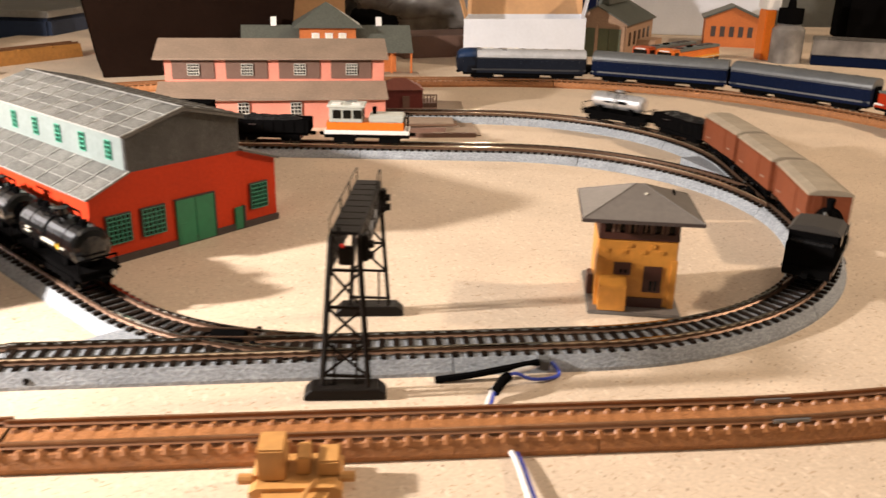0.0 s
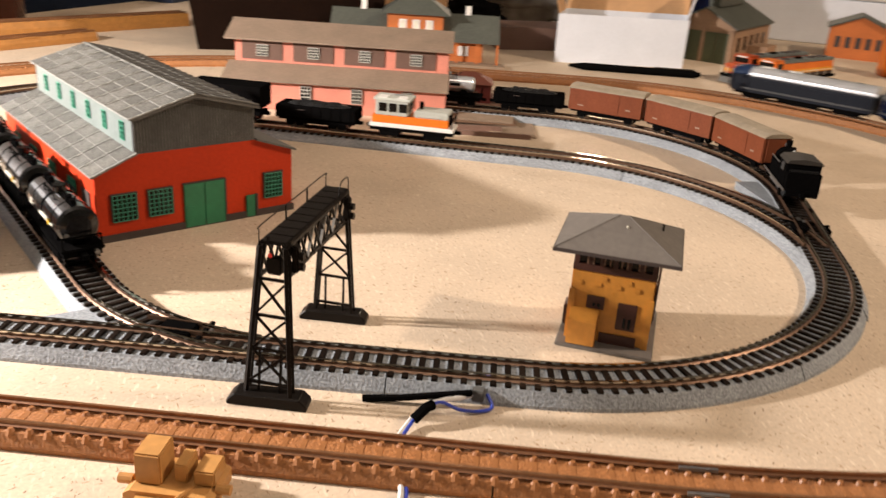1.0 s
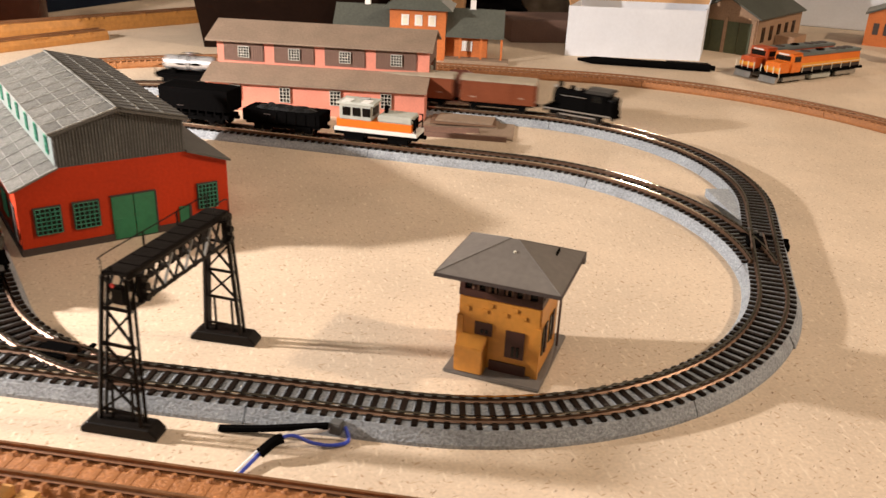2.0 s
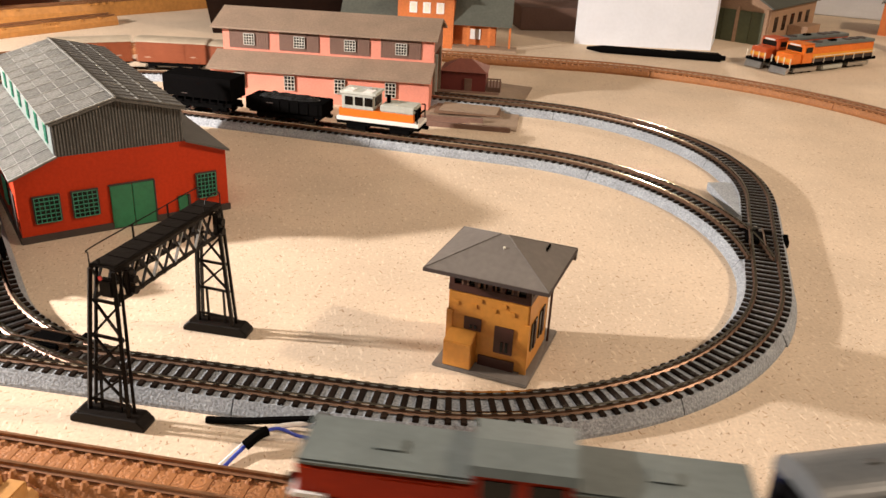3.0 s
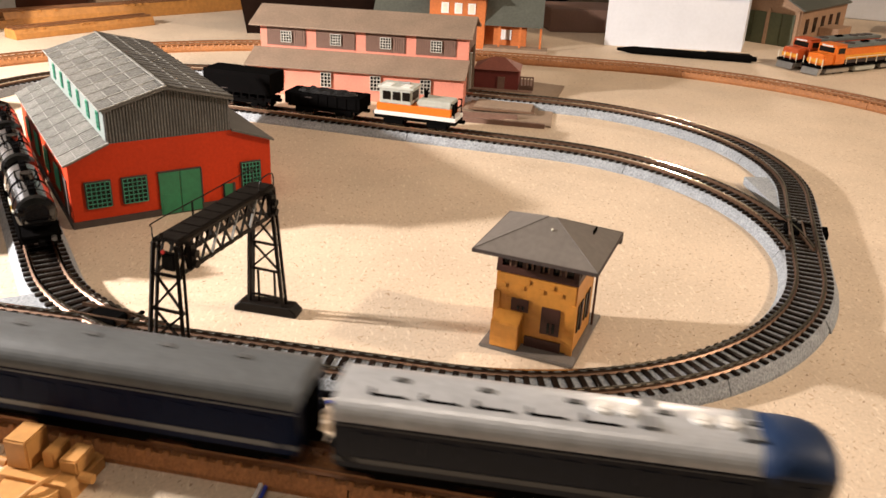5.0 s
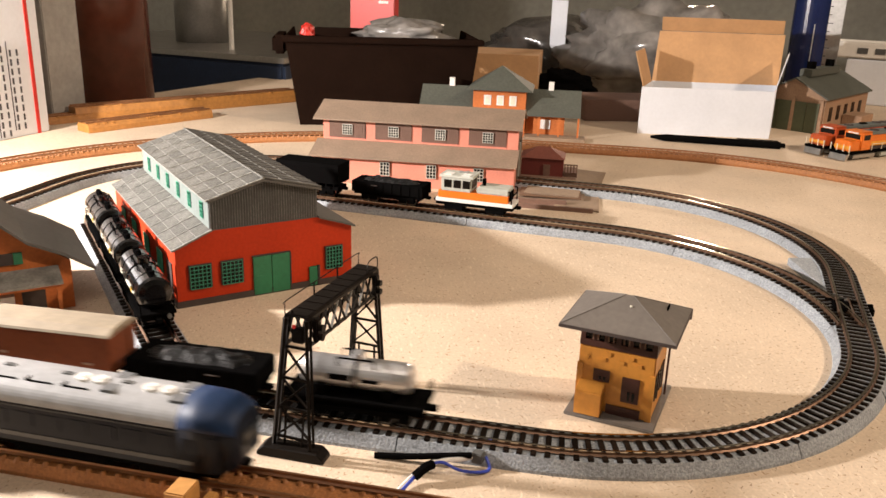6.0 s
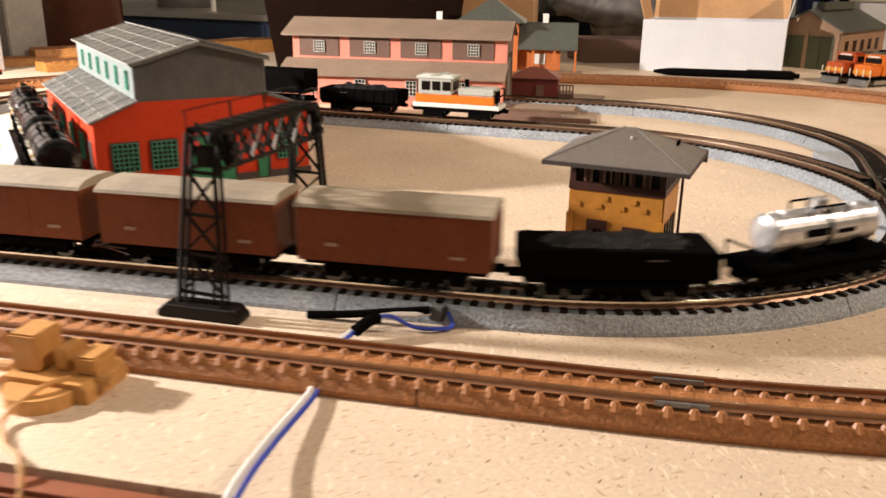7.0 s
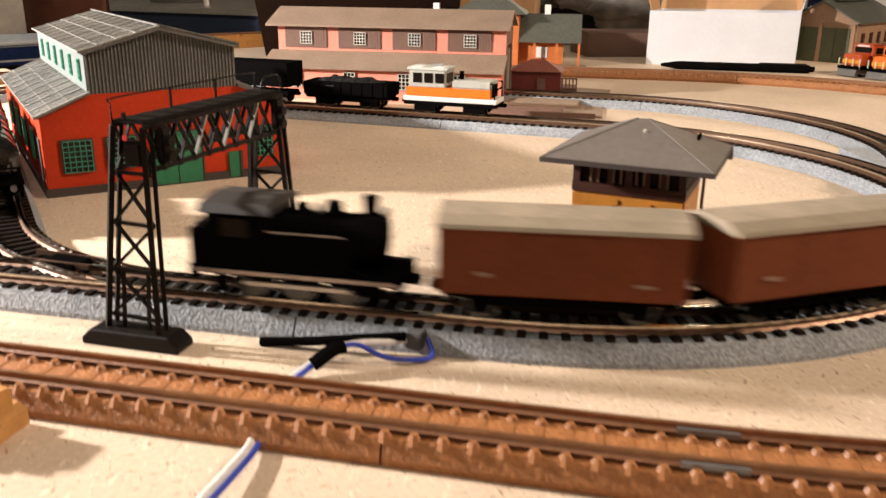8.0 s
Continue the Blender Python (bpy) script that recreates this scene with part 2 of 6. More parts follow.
def tube(pts, r, bm=None, seg=8, steps=8):
    """A round cable through the given places, smoothed."""
    bm = bm or bmesh.new()
    P = [Vector(p) for p in pts]
    P = [P[0] * 2 - P[1]] + P + [P[-1] * 2 - P[-2]]
    path = []
    for i in range(1, len(P) - 2):
        for k in range(steps):
            u = k / steps
            a, b, c, d = P[i - 1:i + 3]
            path.append(0.5 * (2 * b + (c - a) * u + (2 * a - 5 * b + 4 * c - d) * u * u + (3 * b - a - 3 * c + d) * u ** 3))
    path.append(P[-2])
    rings = []
    for i, p in enumerate(path):
        d = (path[min(i + 1, len(path) - 1)] - path[max(i - 1, 0)]).normalized()
        q = d.to_track_quat("Z", "Y")
        rings.append([bm.verts.new(p + q @ Vector((r * math.cos(6.2832 * k / seg), r * math.sin(6.2832 * k / seg), 0))) for k in range(seg)])
    for a, b in zip(rings, rings[1:]):
        for k in range(seg):
            bm.faces.new((a[k - 1], a[k], b[k], b[k - 1]))
    bm.faces.new(rings[0][::-1]), bm.faces.new(rings[-1])
    return bm


class Line:
    """A track's centre line: straights (radius 0) and curves to the left, laid end to end."""

    def __init__(self, x, y, heading, pieces):
        self.at0, self.pieces = (x, y, radians(heading)), pieces
        self.length = sum(p[0] for p in pieces)

    def at(self, s):
        x, y, h = self.at0
        for length, radius in self.pieces:
            d = min(s, length) if (length, radius) != self.pieces[-1] else s
            if radius:
                g = h + d / radius
                x, y, h = x + radius * (math.sin(g) - math.sin(h)), y + radius * (math.cos(h) - math.cos(g)), g
            else:
                x, y = x + d * math.cos(h), y + d * math.sin(h)
            s -= d
            if s <= 1e-9:
                break
        return x, y, h

    def side(self, s, off, z):
        x, y, h = self.at(s)
        return Vector((x - off * math.sin(h), y + off * math.cos(h), z))


def sweep(line, s0, s1, outline, step=0.006, bm=None):
    """An outline of (offset, z) carried along a line."""
    bm = bm or bmesh.new()
    n = max(1, round((s1 - s0) / step))
    rings = [[bm.verts.new(line.side(s0 + (s1 - s0) * i / n, o, z)) for o, z in outline] for i in range(n + 1)]
    for a, b in zip(rings, rings[1:]):
        for k in range(len(outline)):
            bm.faces.new((a[k - 1], a[k], b[k], b[k - 1]))
    bm.faces.new(rings[0]), bm.faces.new(rings[-1][::-1])
    return bm


# ---------------------------------------------------------------- tracks
RAIL_TOP = 0.0068
LOOP = Line(-0.1247, 0.2040, 11.95, [(0.1655, 0), (0.1757, 0.122), (0.0891, 0), (0.2114, 0.1284), (0.2176, 0), (0.1951, 0.12), (0.1123, 0), (0.1885, 0.12), (0.046, 0)])
INNER = Line(0.1327, 0.3754, 99.3, [(0.1821, 0.1205), (0.245, 0)])
SIDING = Line(-0.030, 0.2241, 191.95, [(0.0854, -0.100), (0.18, 0)])
OVAL = Line(-0.1021, 0.1667, 11.21, [(0.170, 0), (0.060, 0.5), (0.8103, 0.264), (0.1652, 0), (0.3728, 0.3105), (0.4435, 0.2342), (0.0383, 0)])

TIE_MESH = finish(B(-0.00092, 0.00092, -0.0080, 0.0080, 0.0, 0.0012, 0.0002), "tie")
TIE_MESH.materials.append(TIE)
tie_bm = B(-0.0009, 0.0009, -0.0070, 0.0070, 0.0, 0.0008, 0.0003)
for y in (-0.0060, 0.0060):
    rod(tie_bm, (0, y, 0.0), (0, y, 0.0016), 0.0015, 8, 0.0006)
for y in (-0.0032, 0.0032):
    rod(tie_bm, (0, y, 0.0), (0, y, 0.0015), 0.0015, 8, 0.0006)
BROWN_TIE_MESH = finish(tie_bm, "tie")
BROWN_TIE_MESH.materials.append(BROWN_TIE)


def track(name, label, line, s0, s1, bed, bed_mat, tie_mesh, pitch, z_bed, singles=(0, 0), joints=0.124):
    t = thing(name, pose(0, 0, 0), label, "track")
    s = s0
    while s < s1 - 0.001:
        e = min(s + joints, s1)
        part("roadbed", sweep(line, s + 0.0002, e - 0.0002, bed), bed_mat, t)
        s = e
    for off in (-0.0048, 0.0048):
        z = z_bed + (0.0005 if tie_mesh is TIE_MESH else 0.0009)
        rail = part("rail", sweep(line, s0, s1, [(off - 0.0009, z), (off + 0.0009, z), (off + 0.00035, z + 0.0005), (off + 0.00035, RAIL_TOP - 0.0005), (off - 0.00035, RAIL_TOP - 0.0005), (off - 0.00035, z + 0.0005)]), RAIL_SIDE if tie_mesh is TIE_MESH else BROWN_RAIL_SIDE, t)
        part("rail_head", sweep(line, s0, s1, [(off - 0.0004, RAIL_TOP - 0.0005), (off + 0.0004, RAIL_TOP - 0.0005), (off + 0.0004, RAIL_TOP), (off - 0.0004, RAIL_TOP)]), RAIL if tie_mesh is TIE_MESH else BROWN_RAIL, rail, "polished nickel rail head")
    rest = bmesh.new()
    n = int((s1 - s0) / pitch)
    for i in range(n):
        s = s0 + (i + 0.5) * pitch
        x, y, h = line.at(s)
        m = pose(x, y, z_bed - (0.0005 if tie_mesh is TIE_MESH else 0.0007), 0, 0, math.degrees(h))
        if singles[0] <= s <= singles[1]:
            o = new("tie", tie_mesh)
            o.parent, o.matrix_basis = t, m
        else:
            box_verts = rest.verts
            k = len(box_verts)
            rest.from_mesh(tie_mesh)
            rest.verts.ensure_lookup_table()
            bmesh.ops.transform(rest, matrix=m, verts=rest.verts[k:])
    if len(rest.verts):
        o = part("tie", rest, tie_mesh.materials[0], t)
        o["kind"] = "stuff"
    else:
        rest.free()
    return t


BED = [(-0.0104, 0.0), (0.0104, 0.0), (0.0102, 0.0010), (0.0081, 0.0045), (-0.0081, 0.0045), (-0.0102, 0.0010)]
BED_LOW = [(o, z * 0.93) for o, z in BED]
BROWN = [(-0.0076, 0.0), (0.0076, 0.0), (0.0080, 0.0016), (0.0068, 0.0046), (-0.0068, 0.0046), (-0.0080, 0.0016)]
track("loop_track", "grey ballasted model railway track forming an oval loop", LOOP, 0, LOOP.length, BED, BALLAST, TIE_MESH, 0.0041, 0.0045, (0.0, 0.70))
inner = track("inner_track", "grey ballasted siding track curving behind the signal tower", INNER, 0.012, INNER.length, BED_LOW, BALLAST, TIE_MESH, 0.0041, 0.0043, (0.0, 0.40))
part("roadbed", sweep(INNER, -0.045, 0.0118, [(o, z * 0.9) for o, z in BED]), BALLAST, inner)
track("siding_track", "grey ballasted siding track beside the red shed", SIDING, 0.012, SIDING.length, BED_LOW, BALLAST, TIE_MESH, 0.0041, 0.0043, (0.0, 0.25))
brown = track("brown_track", "brown plastic model railway track in a wide oval", OVAL, 0, OVAL.length, BROWN, BROWN_BED, BROWN_TIE_MESH, 0.0046, 0.0046, (0.0, 0.30), 0.14)
for off in (-0.0048, 0.0048):
    part("rail_joiner", sweep(OVAL, 0.184, 0.1935, [(off - 0.0009, 0.0052), (off + 0.0009, 0.0052), (off + 0.0009, 0.0062), (off - 0.0009, 0.0062)]), TAIL_GRILLE, brown, "dull metal rail joiner")

# ---------------------------------------------------------------- board and room
board = thing("baseboard_table", pose(0.0, 0.1435, 0, 0, 0, 11.6), "large particle board layout table with a dark stained front edge", "table")
part("table_top", prism(bmesh.new(), [(-0.80, 0.0), (1.05, 0.0), (1.05, 1.10), (-0.33, 1.20), (-0.46, 0.70), (-0.80, 0.66)], Matrix.Translation((0, 0, -0.012)), 0.012), BOARD, board)
part("front_rail", B(-0.80, 1.05, -0.006, -0.0004, -0.075, -0.0008, 0.001), EDGE, board, "dark stained wooden front rail")
for x in (-0.40, 0.86):
    for y in (0.04, 1.0):
        part("leg", B(x, x + 0.045, y, y + 0.045, -0.75, -0.0125), EDGE, board)


def plane_wall(name, *b, mat=WALL):
    return tagged(part(name, B(*b), mat), "plain grey plaster wall of the room", "wall", kind="structure")


tagged(part("floor", B(-2.2, 2.2, -1.6, 2.4, -0.80, -0.75), FLOOR_DARK), "dark floor of the room", "floor", kind="structure")
tagged(part("ceiling", B(-2.2, 2.2, -1.6, 2.4, 1.65, 1.70), WHITE), "white ceiling of the room", "ceiling", kind="structure")
plane_wall("wall_north", -2.2, 2.2, 2.3, 2.4, -0.75, 1.65)
plane_wall("wall_south", -2.2, 2.2, -1.6, -1.5, -0.75, 1.65)
plane_wall("wall_west", -2.2, -2.1, -1.5, 2.3, -0.75, 1.65)
plane_wall("wall_east", 2.1, 2.2, -1.5, 2.3, -0.75, 1.65)

# ---------------------------------------------------------------- turnout fittings


def turnout_fill(outline):
    ob = part("turnout_fill", prism(bmesh.new(), outline, Matrix.Identity(4), 0.0040), BALLAST)
    tagged(ob, "grey ballasted infill between diverging tracks", "track")


turnout_fill([(-0.115, 0.2125), (-0.062, 0.222), (-0.0995, 0.2290)])
turnout_fill([(0.1020, 0.4770), (0.1160, 0.4840), (0.1265, 0.4450), (0.1285, 0.4200), (0.1180, 0.4400)])


def turnout_lever(x, y, turn, label):
    t = thing("turnout_lever", pose(x, y, 0.0006, 0, 0, turn), label, "lever", "turnout levers")
    part("housing", B(-0.0040, 0.0040, -0.0010, 0.0014, 0.0, 0.0034, 0.0004), BLACK, t)
    part("knob", B(-0.0008, 0.0008, -0.0006, 0.0008, 0.0034, 0.0046, 0.0002), BLACK, t)


turnout_lever(-0.0494, 0.2152, 10, "black turnout lever at the roadbed edge")
turnout_lever(0.1395, 0.419, 96, "black turnout lever at the outer roadbed edge")
for x, y, turn in ((-0.0690, 0.2238, 6), (0.1275, 0.408, 95)):
    t = thing("turnout_frog", pose(x, y, 0.0042, 0, 0, turn), "black plastic frog and guard rails of a turnout", "track part", "turnout frogs")
    part("plate", B(-0.0040, 0.0065, -0.0040, 0.0044, 0.0, 0.0024, 0.0004), BLACK, t)
    part("throw_bar", B(0.0085, 0.0100, -0.0068, 0.0068, 0.0006, 0.0016, 0.0002), BLACK, t)
    for k in range(3):
        part("blade_clip", B(0.0080 + k * 0.0030, 0.0092 + k * 0.0030, -0.0030 + k * 0.0022, -0.0012 + k * 0.0022, 0.0012, 0.0024, 0.0002), STEEL, t, "bright point blade clip")
    for y0 in (-0.0030, 0.0030):
        part("guard_rail", bar(bmesh.new(), (-0.010, y0, 0.0021), (0.010, y0 * 0.9, 0.0021), 0.0006, 0.0012), RAIL_SIDE, t)
p = LOOP.side(0.0092, -0.0098, 0.0)
tagged(part("roadbed_clip", B(p.x - 0.0009, p.x + 0.0009, p.y - 0.0002, p.y + 0.0012, 0.0, 0.0030, 0.0004), TIE), "small dark clip on the roadbed side", "clip", "roadbed clips")
bump = bmesh.new()
bmesh.ops.create_icosphere(bump, subdivisions=3, radius=1, matrix=pose(-0.0868, 0.2075, 0.0022, 0, 0, 12) @ Matrix.Diagonal((0.0042, 0.0014, 0.0011, 1)))
tagged(part("roadbed_cover", bump, BALLAST, smooth=True), "grey oval cover on the roadbed side", "cover")
tagged(part("roadbed_stud", rod(bmesh.new(), (-0.0730, 0.2098, 0.0), (-0.0730, 0.2098, 0.0036), 0.0017, 12, 0.0007), GREY_WALL), "dark grey tapered stud on the roadbed side", "stud")

# ---------------------------------------------------------------- buildings on the layout


def window(parent, u0, u1, z0, z1, y, bars, rows, mat, glass=DARK_GLASS, name="window", out=-1, k=0.00022):
    """A glazed opening in a wall that faces -y: pane, frame and glazing bars."""
    w = part(name, B(u0, u1, y - 0.0002 * 1, y + 0.0004, z0, z1), glass, parent)
    bm, f = bmesh.new(), y + out * 0.0005
    for i in range(bars + 1):
        u = u0 + (u1 - u0) * i / bars
        box(bm, u - k, u + k, f - 0.0003, f + 0.0003, z0, z1)
    for i in range(rows + 1):
        z = z0 + (z1 - z0) * i / rows
        box(bm, u0, u1, f - 0.00022, f + 0.00022, z - k, z + k)
    part("glazing_bar", bm, mat, w)
    return w


def side_window(parent, x, y0, y1, z0, z1, cols, rows, out, k=0.00016):
    """A glazed opening in a wall that faces along x."""
    w = part("window", B(x - 0.0002, x + 0.0002, y0, y1, z0, z1), DARK_GLASS, parent)
    bm, f = bmesh.new(), x + out * 0.0004
    for i in range(cols + 1):
        y = y0 + (y1 - y0) * i / cols
        box(bm, f - 0.0002, f + 0.0002, y - k, y + k, z0, z1)
    for i in range(rows + 1):
        z = z0 + (z1 - z0) * i / rows
        box(bm, f - 0.00015, f + 0.00015, y0, y1, z - k, z + k)
    part("glazing_bar", bm, SASH, w)


def red_shed():
    W, N = 0.0824, 0.1248
    t = thing("engine_shed", pose(-0.1372, 0.2807, 0, 0, 0, 54.9), "red engine shed with grey corrugated gable, clerestory and green doors", "shed")
    e, a, c, r, kl, kr, p = 0.0272, 0.0331, 0.0472, 0.0537, 0.0155, 0.0171, 0.0395
    lower = [(0, 0), (W, 0), (W, e), (W - kr, a), (kl, a), (0, e)]
    upper = [(kl, a), (W - kr, a), (W - kr, c), (p, r), (kl, c)]
    part("wall", YP(lower, 0.0, 0.0015), RED, t, "red painted gable wall")
    part("wall", YP(lower, N - 0.0015, N), RED, t)
    for x in (0.0, W - 0.0015):
        part("wall", B(x, x + 0.0015, 0.0016, N - 0.0016, 0, e - 0.0006), RED, t)
    part("plinth", B(-0.0006, W + 0.0006, -0.0008, 0.0, 0, 0.0028), PLINTH, t)
    part("plinth", B(-0.0008, 0.0, 0.0, N, 0, 0.0028), PLINTH, t)
    g = part("gable", YP(upper, 0.0002, 0.0012), GREY_WALL, t, "grey corrugated gable")
    bm, n = bmesh.new(), 42
    for i in range(n):
        u = kl + (W - kl - kr) * (i + 0.5) / n
        top = c + (r - c) * ((u - kl) / (p - kl) if u < p else (W - kr - u) / (W - kr - p)) - 0.0004
        box(bm, u - 0.00022, u + 0.00022, -0.0002, 0.0003, a, top)
    part("ribs", bm, RIB, g)
    part("gable", YP(upper, N - 0.0012, N - 0.0002), GREY_WALL, t)
    for x, o in ((kl, -1), (W - kr - 0.001, 1)):
        cl = part("clerestory", B(x, x + 0.001, 0.0012, N - 0.0012, a, c), PALE_GREEN, t, "pale green clerestory wall")
        for i in range(6):
            y = 0.0085 + i * 0.0195
            side_window(cl, x if o < 0 else x + 0.001, y, y + 0.0040, a + 0.0034, c - 0.0036, 2, 4, o)

    def slope(u0, z0, u1, z1, cols, rows):
        """Overlapping roof sheets from the eave (u0, z0) up to (u1, z1)."""
        d = Vector((u1 - u0, 0, z1 - z0))
        wide, q = (N + 0.004) / cols, d.length / rows
        ang = math.degrees(math.atan2(z1 - z0, u1 - u0))
        bm = B(-0.0006, q + 0.0008, 0.0001, wide - 0.0001, 0.0, 0.0007, 0.0001)
        for k in range(1, 6):
            y = wide * k / 6
            box(bm, -0.0006, q + 0.0006, y - 0.0002, y + 0.0002, 0.0006, 0.00085)
        mesh = finish(bm, "roof_panel")
        mesh.materials.append(ROOF_GREY)
        bm = B(-0.0006, q + 0.0006, -0.00035, 0.00035, 0.0006, 0.0011)
        box(bm, -0.0007, -0.0004, 0.0, wide, 0.0002, 0.0008)
        seam = finish(bm, "seam")
        seam.materials.append(ROOF_SEAM)
        for i in range(cols):
            for j in range(rows):
                q0 = Vector((u0, -0.002 + i * wide, z0)) + d * j / rows
                o = new("roof_panel", mesh)
                o.parent, o.matrix_basis = t, Matrix.Translation(q0) @ pose(0, 0, 0, 0, -ang + 1.1, 0)
                edge = new("seam", seam)
                edge.parent, edge.matrix_basis = o, Matrix.Identity(4)

    slope(-0.001, e - 0.0009, kl, a, 10, 3)
    slope(kl - 0.001, c - 0.0008, p, r, 10, 4)
    # Slopes turned from the lamp have their shade put into a darker grey.
    part("roof", YP([(W + 0.0012, e - 0.0004), (W - kr, a), (W - kr, a + 0.0009), (W + 0.0012, e + 0.0005)], -0.002, N + 0.002), ROOF_DARK, t, "corrugated roof slope painted dark for its shade")
    u0 = W - kr + 0.0012
    dark = part("roof", YP([(u0, c - 0.0002), (p, r), (p, r + 0.0009), (u0, c + 0.0008)], -0.002, N + 0.002), ROOF_DARK, t, "corrugated roof slope painted dark for its shade")
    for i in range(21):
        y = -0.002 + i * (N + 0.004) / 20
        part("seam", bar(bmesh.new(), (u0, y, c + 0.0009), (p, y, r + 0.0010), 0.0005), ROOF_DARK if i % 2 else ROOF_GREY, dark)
    for j in range(1, 3):
        u, z = u0 + (p - u0) * j / 3, c + 0.0007 + (r - c + 0.0002) * j / 3 + 0.0001
        part("lap", B(u - 0.0004, u + 0.0004, -0.002, N + 0.002, z - 0.0005, z + 0.0001), ROOF_GREY, dark)
    part("ridge", bar(bmesh.new(), (p, -0.0022, r + 0.0010), (p, N + 0.0022, r + 0.0010), 0.0008, 0.0004), ROOF_GREY, t, "pale worn ridge")
    part("fascia", YP([(kl - 0.001, c - 0.0014), (p, r - 0.0006), (u0, c - 0.0008), (u0, c + 0.0002), (p, r + 0.0004), (kl - 0.001, c - 0.0004)], -0.0026, -0.002), ROOF_DARK, t)
    for u0, u1, z0, z1 in ((0.070, 0.178, 0.0078, 0.0182), (0.240, 0.350, 0.0078, 0.0182), (0.84, 0.935, 0.0075, 0.0180)):
        w = window(t, u0 * W, u1 * W, z0, z1, -0.0004, 5, 6, SASH, k=0.00010)
        bm = bmesh.new()
        for b in ((u0 * W - 0.0006, u0 * W - 0.0001, z0, z1), (u1 * W + 0.0001, u1 * W + 0.0006, z0, z1), (u0 * W - 0.0006, u1 * W + 0.0006, z1 + 0.0001, z1 + 0.0006)):
            box(bm, b[0], b[1], -0.0009, -0.0001, b[2], b[3])
        part("window_frame", bm, PLINTH, w, "dark window surround")
    door = part("door", B(0.41 * W, 0.515 * W - 0.0001, -0.0010, -0.0001, 0.0004, 0.0185, 0.0002), GREEN, t, "green painted double door leaf")
    part("wicket", B(0.422 * W, 0.455 * W, -0.0012, -0.0010, 0.0008, 0.0092), GREEN, door, "small wicket in the leaf")
    part("door", B(0.515 * W + 0.0001, 0.62 * W, -0.0010, -0.0001, 0.0004, 0.0185, 0.0002), GREEN, t)
    part("door_frame", B(0.405 * W, 0.625 * W, -0.0009, -0.0001, 0.0186, 0.0191), PLINTH, t)
    part("door_frame", B(0.6205 * W, 0.627 * W, -0.0012, -0.0001, 0.0004, 0.0186), PLINTH, t)
    part("door", B(0.735 * W, 0.785 * W, -0.001, -0.0001, 0.0004, 0.0098, 0.0002), GREEN, t, "small green side door")
    part("door_frame", B(0.7855 * W, 0.797 * W, -0.0014, -0.0001, 0.0004, 0.0100), PLINTH, t)
    for i in range(4):
        y = 0.022 + i * 0.026
        side_window(t, -0.0002, y, y + 0.009, 0.009, 0.0190, 4, 5, -1)
    part("doorway", B(-0.0005, 0.0003, 0.006, 0.015, 0.0028, 0.0185), PLINTH, t, "dark side doorway")
    return t


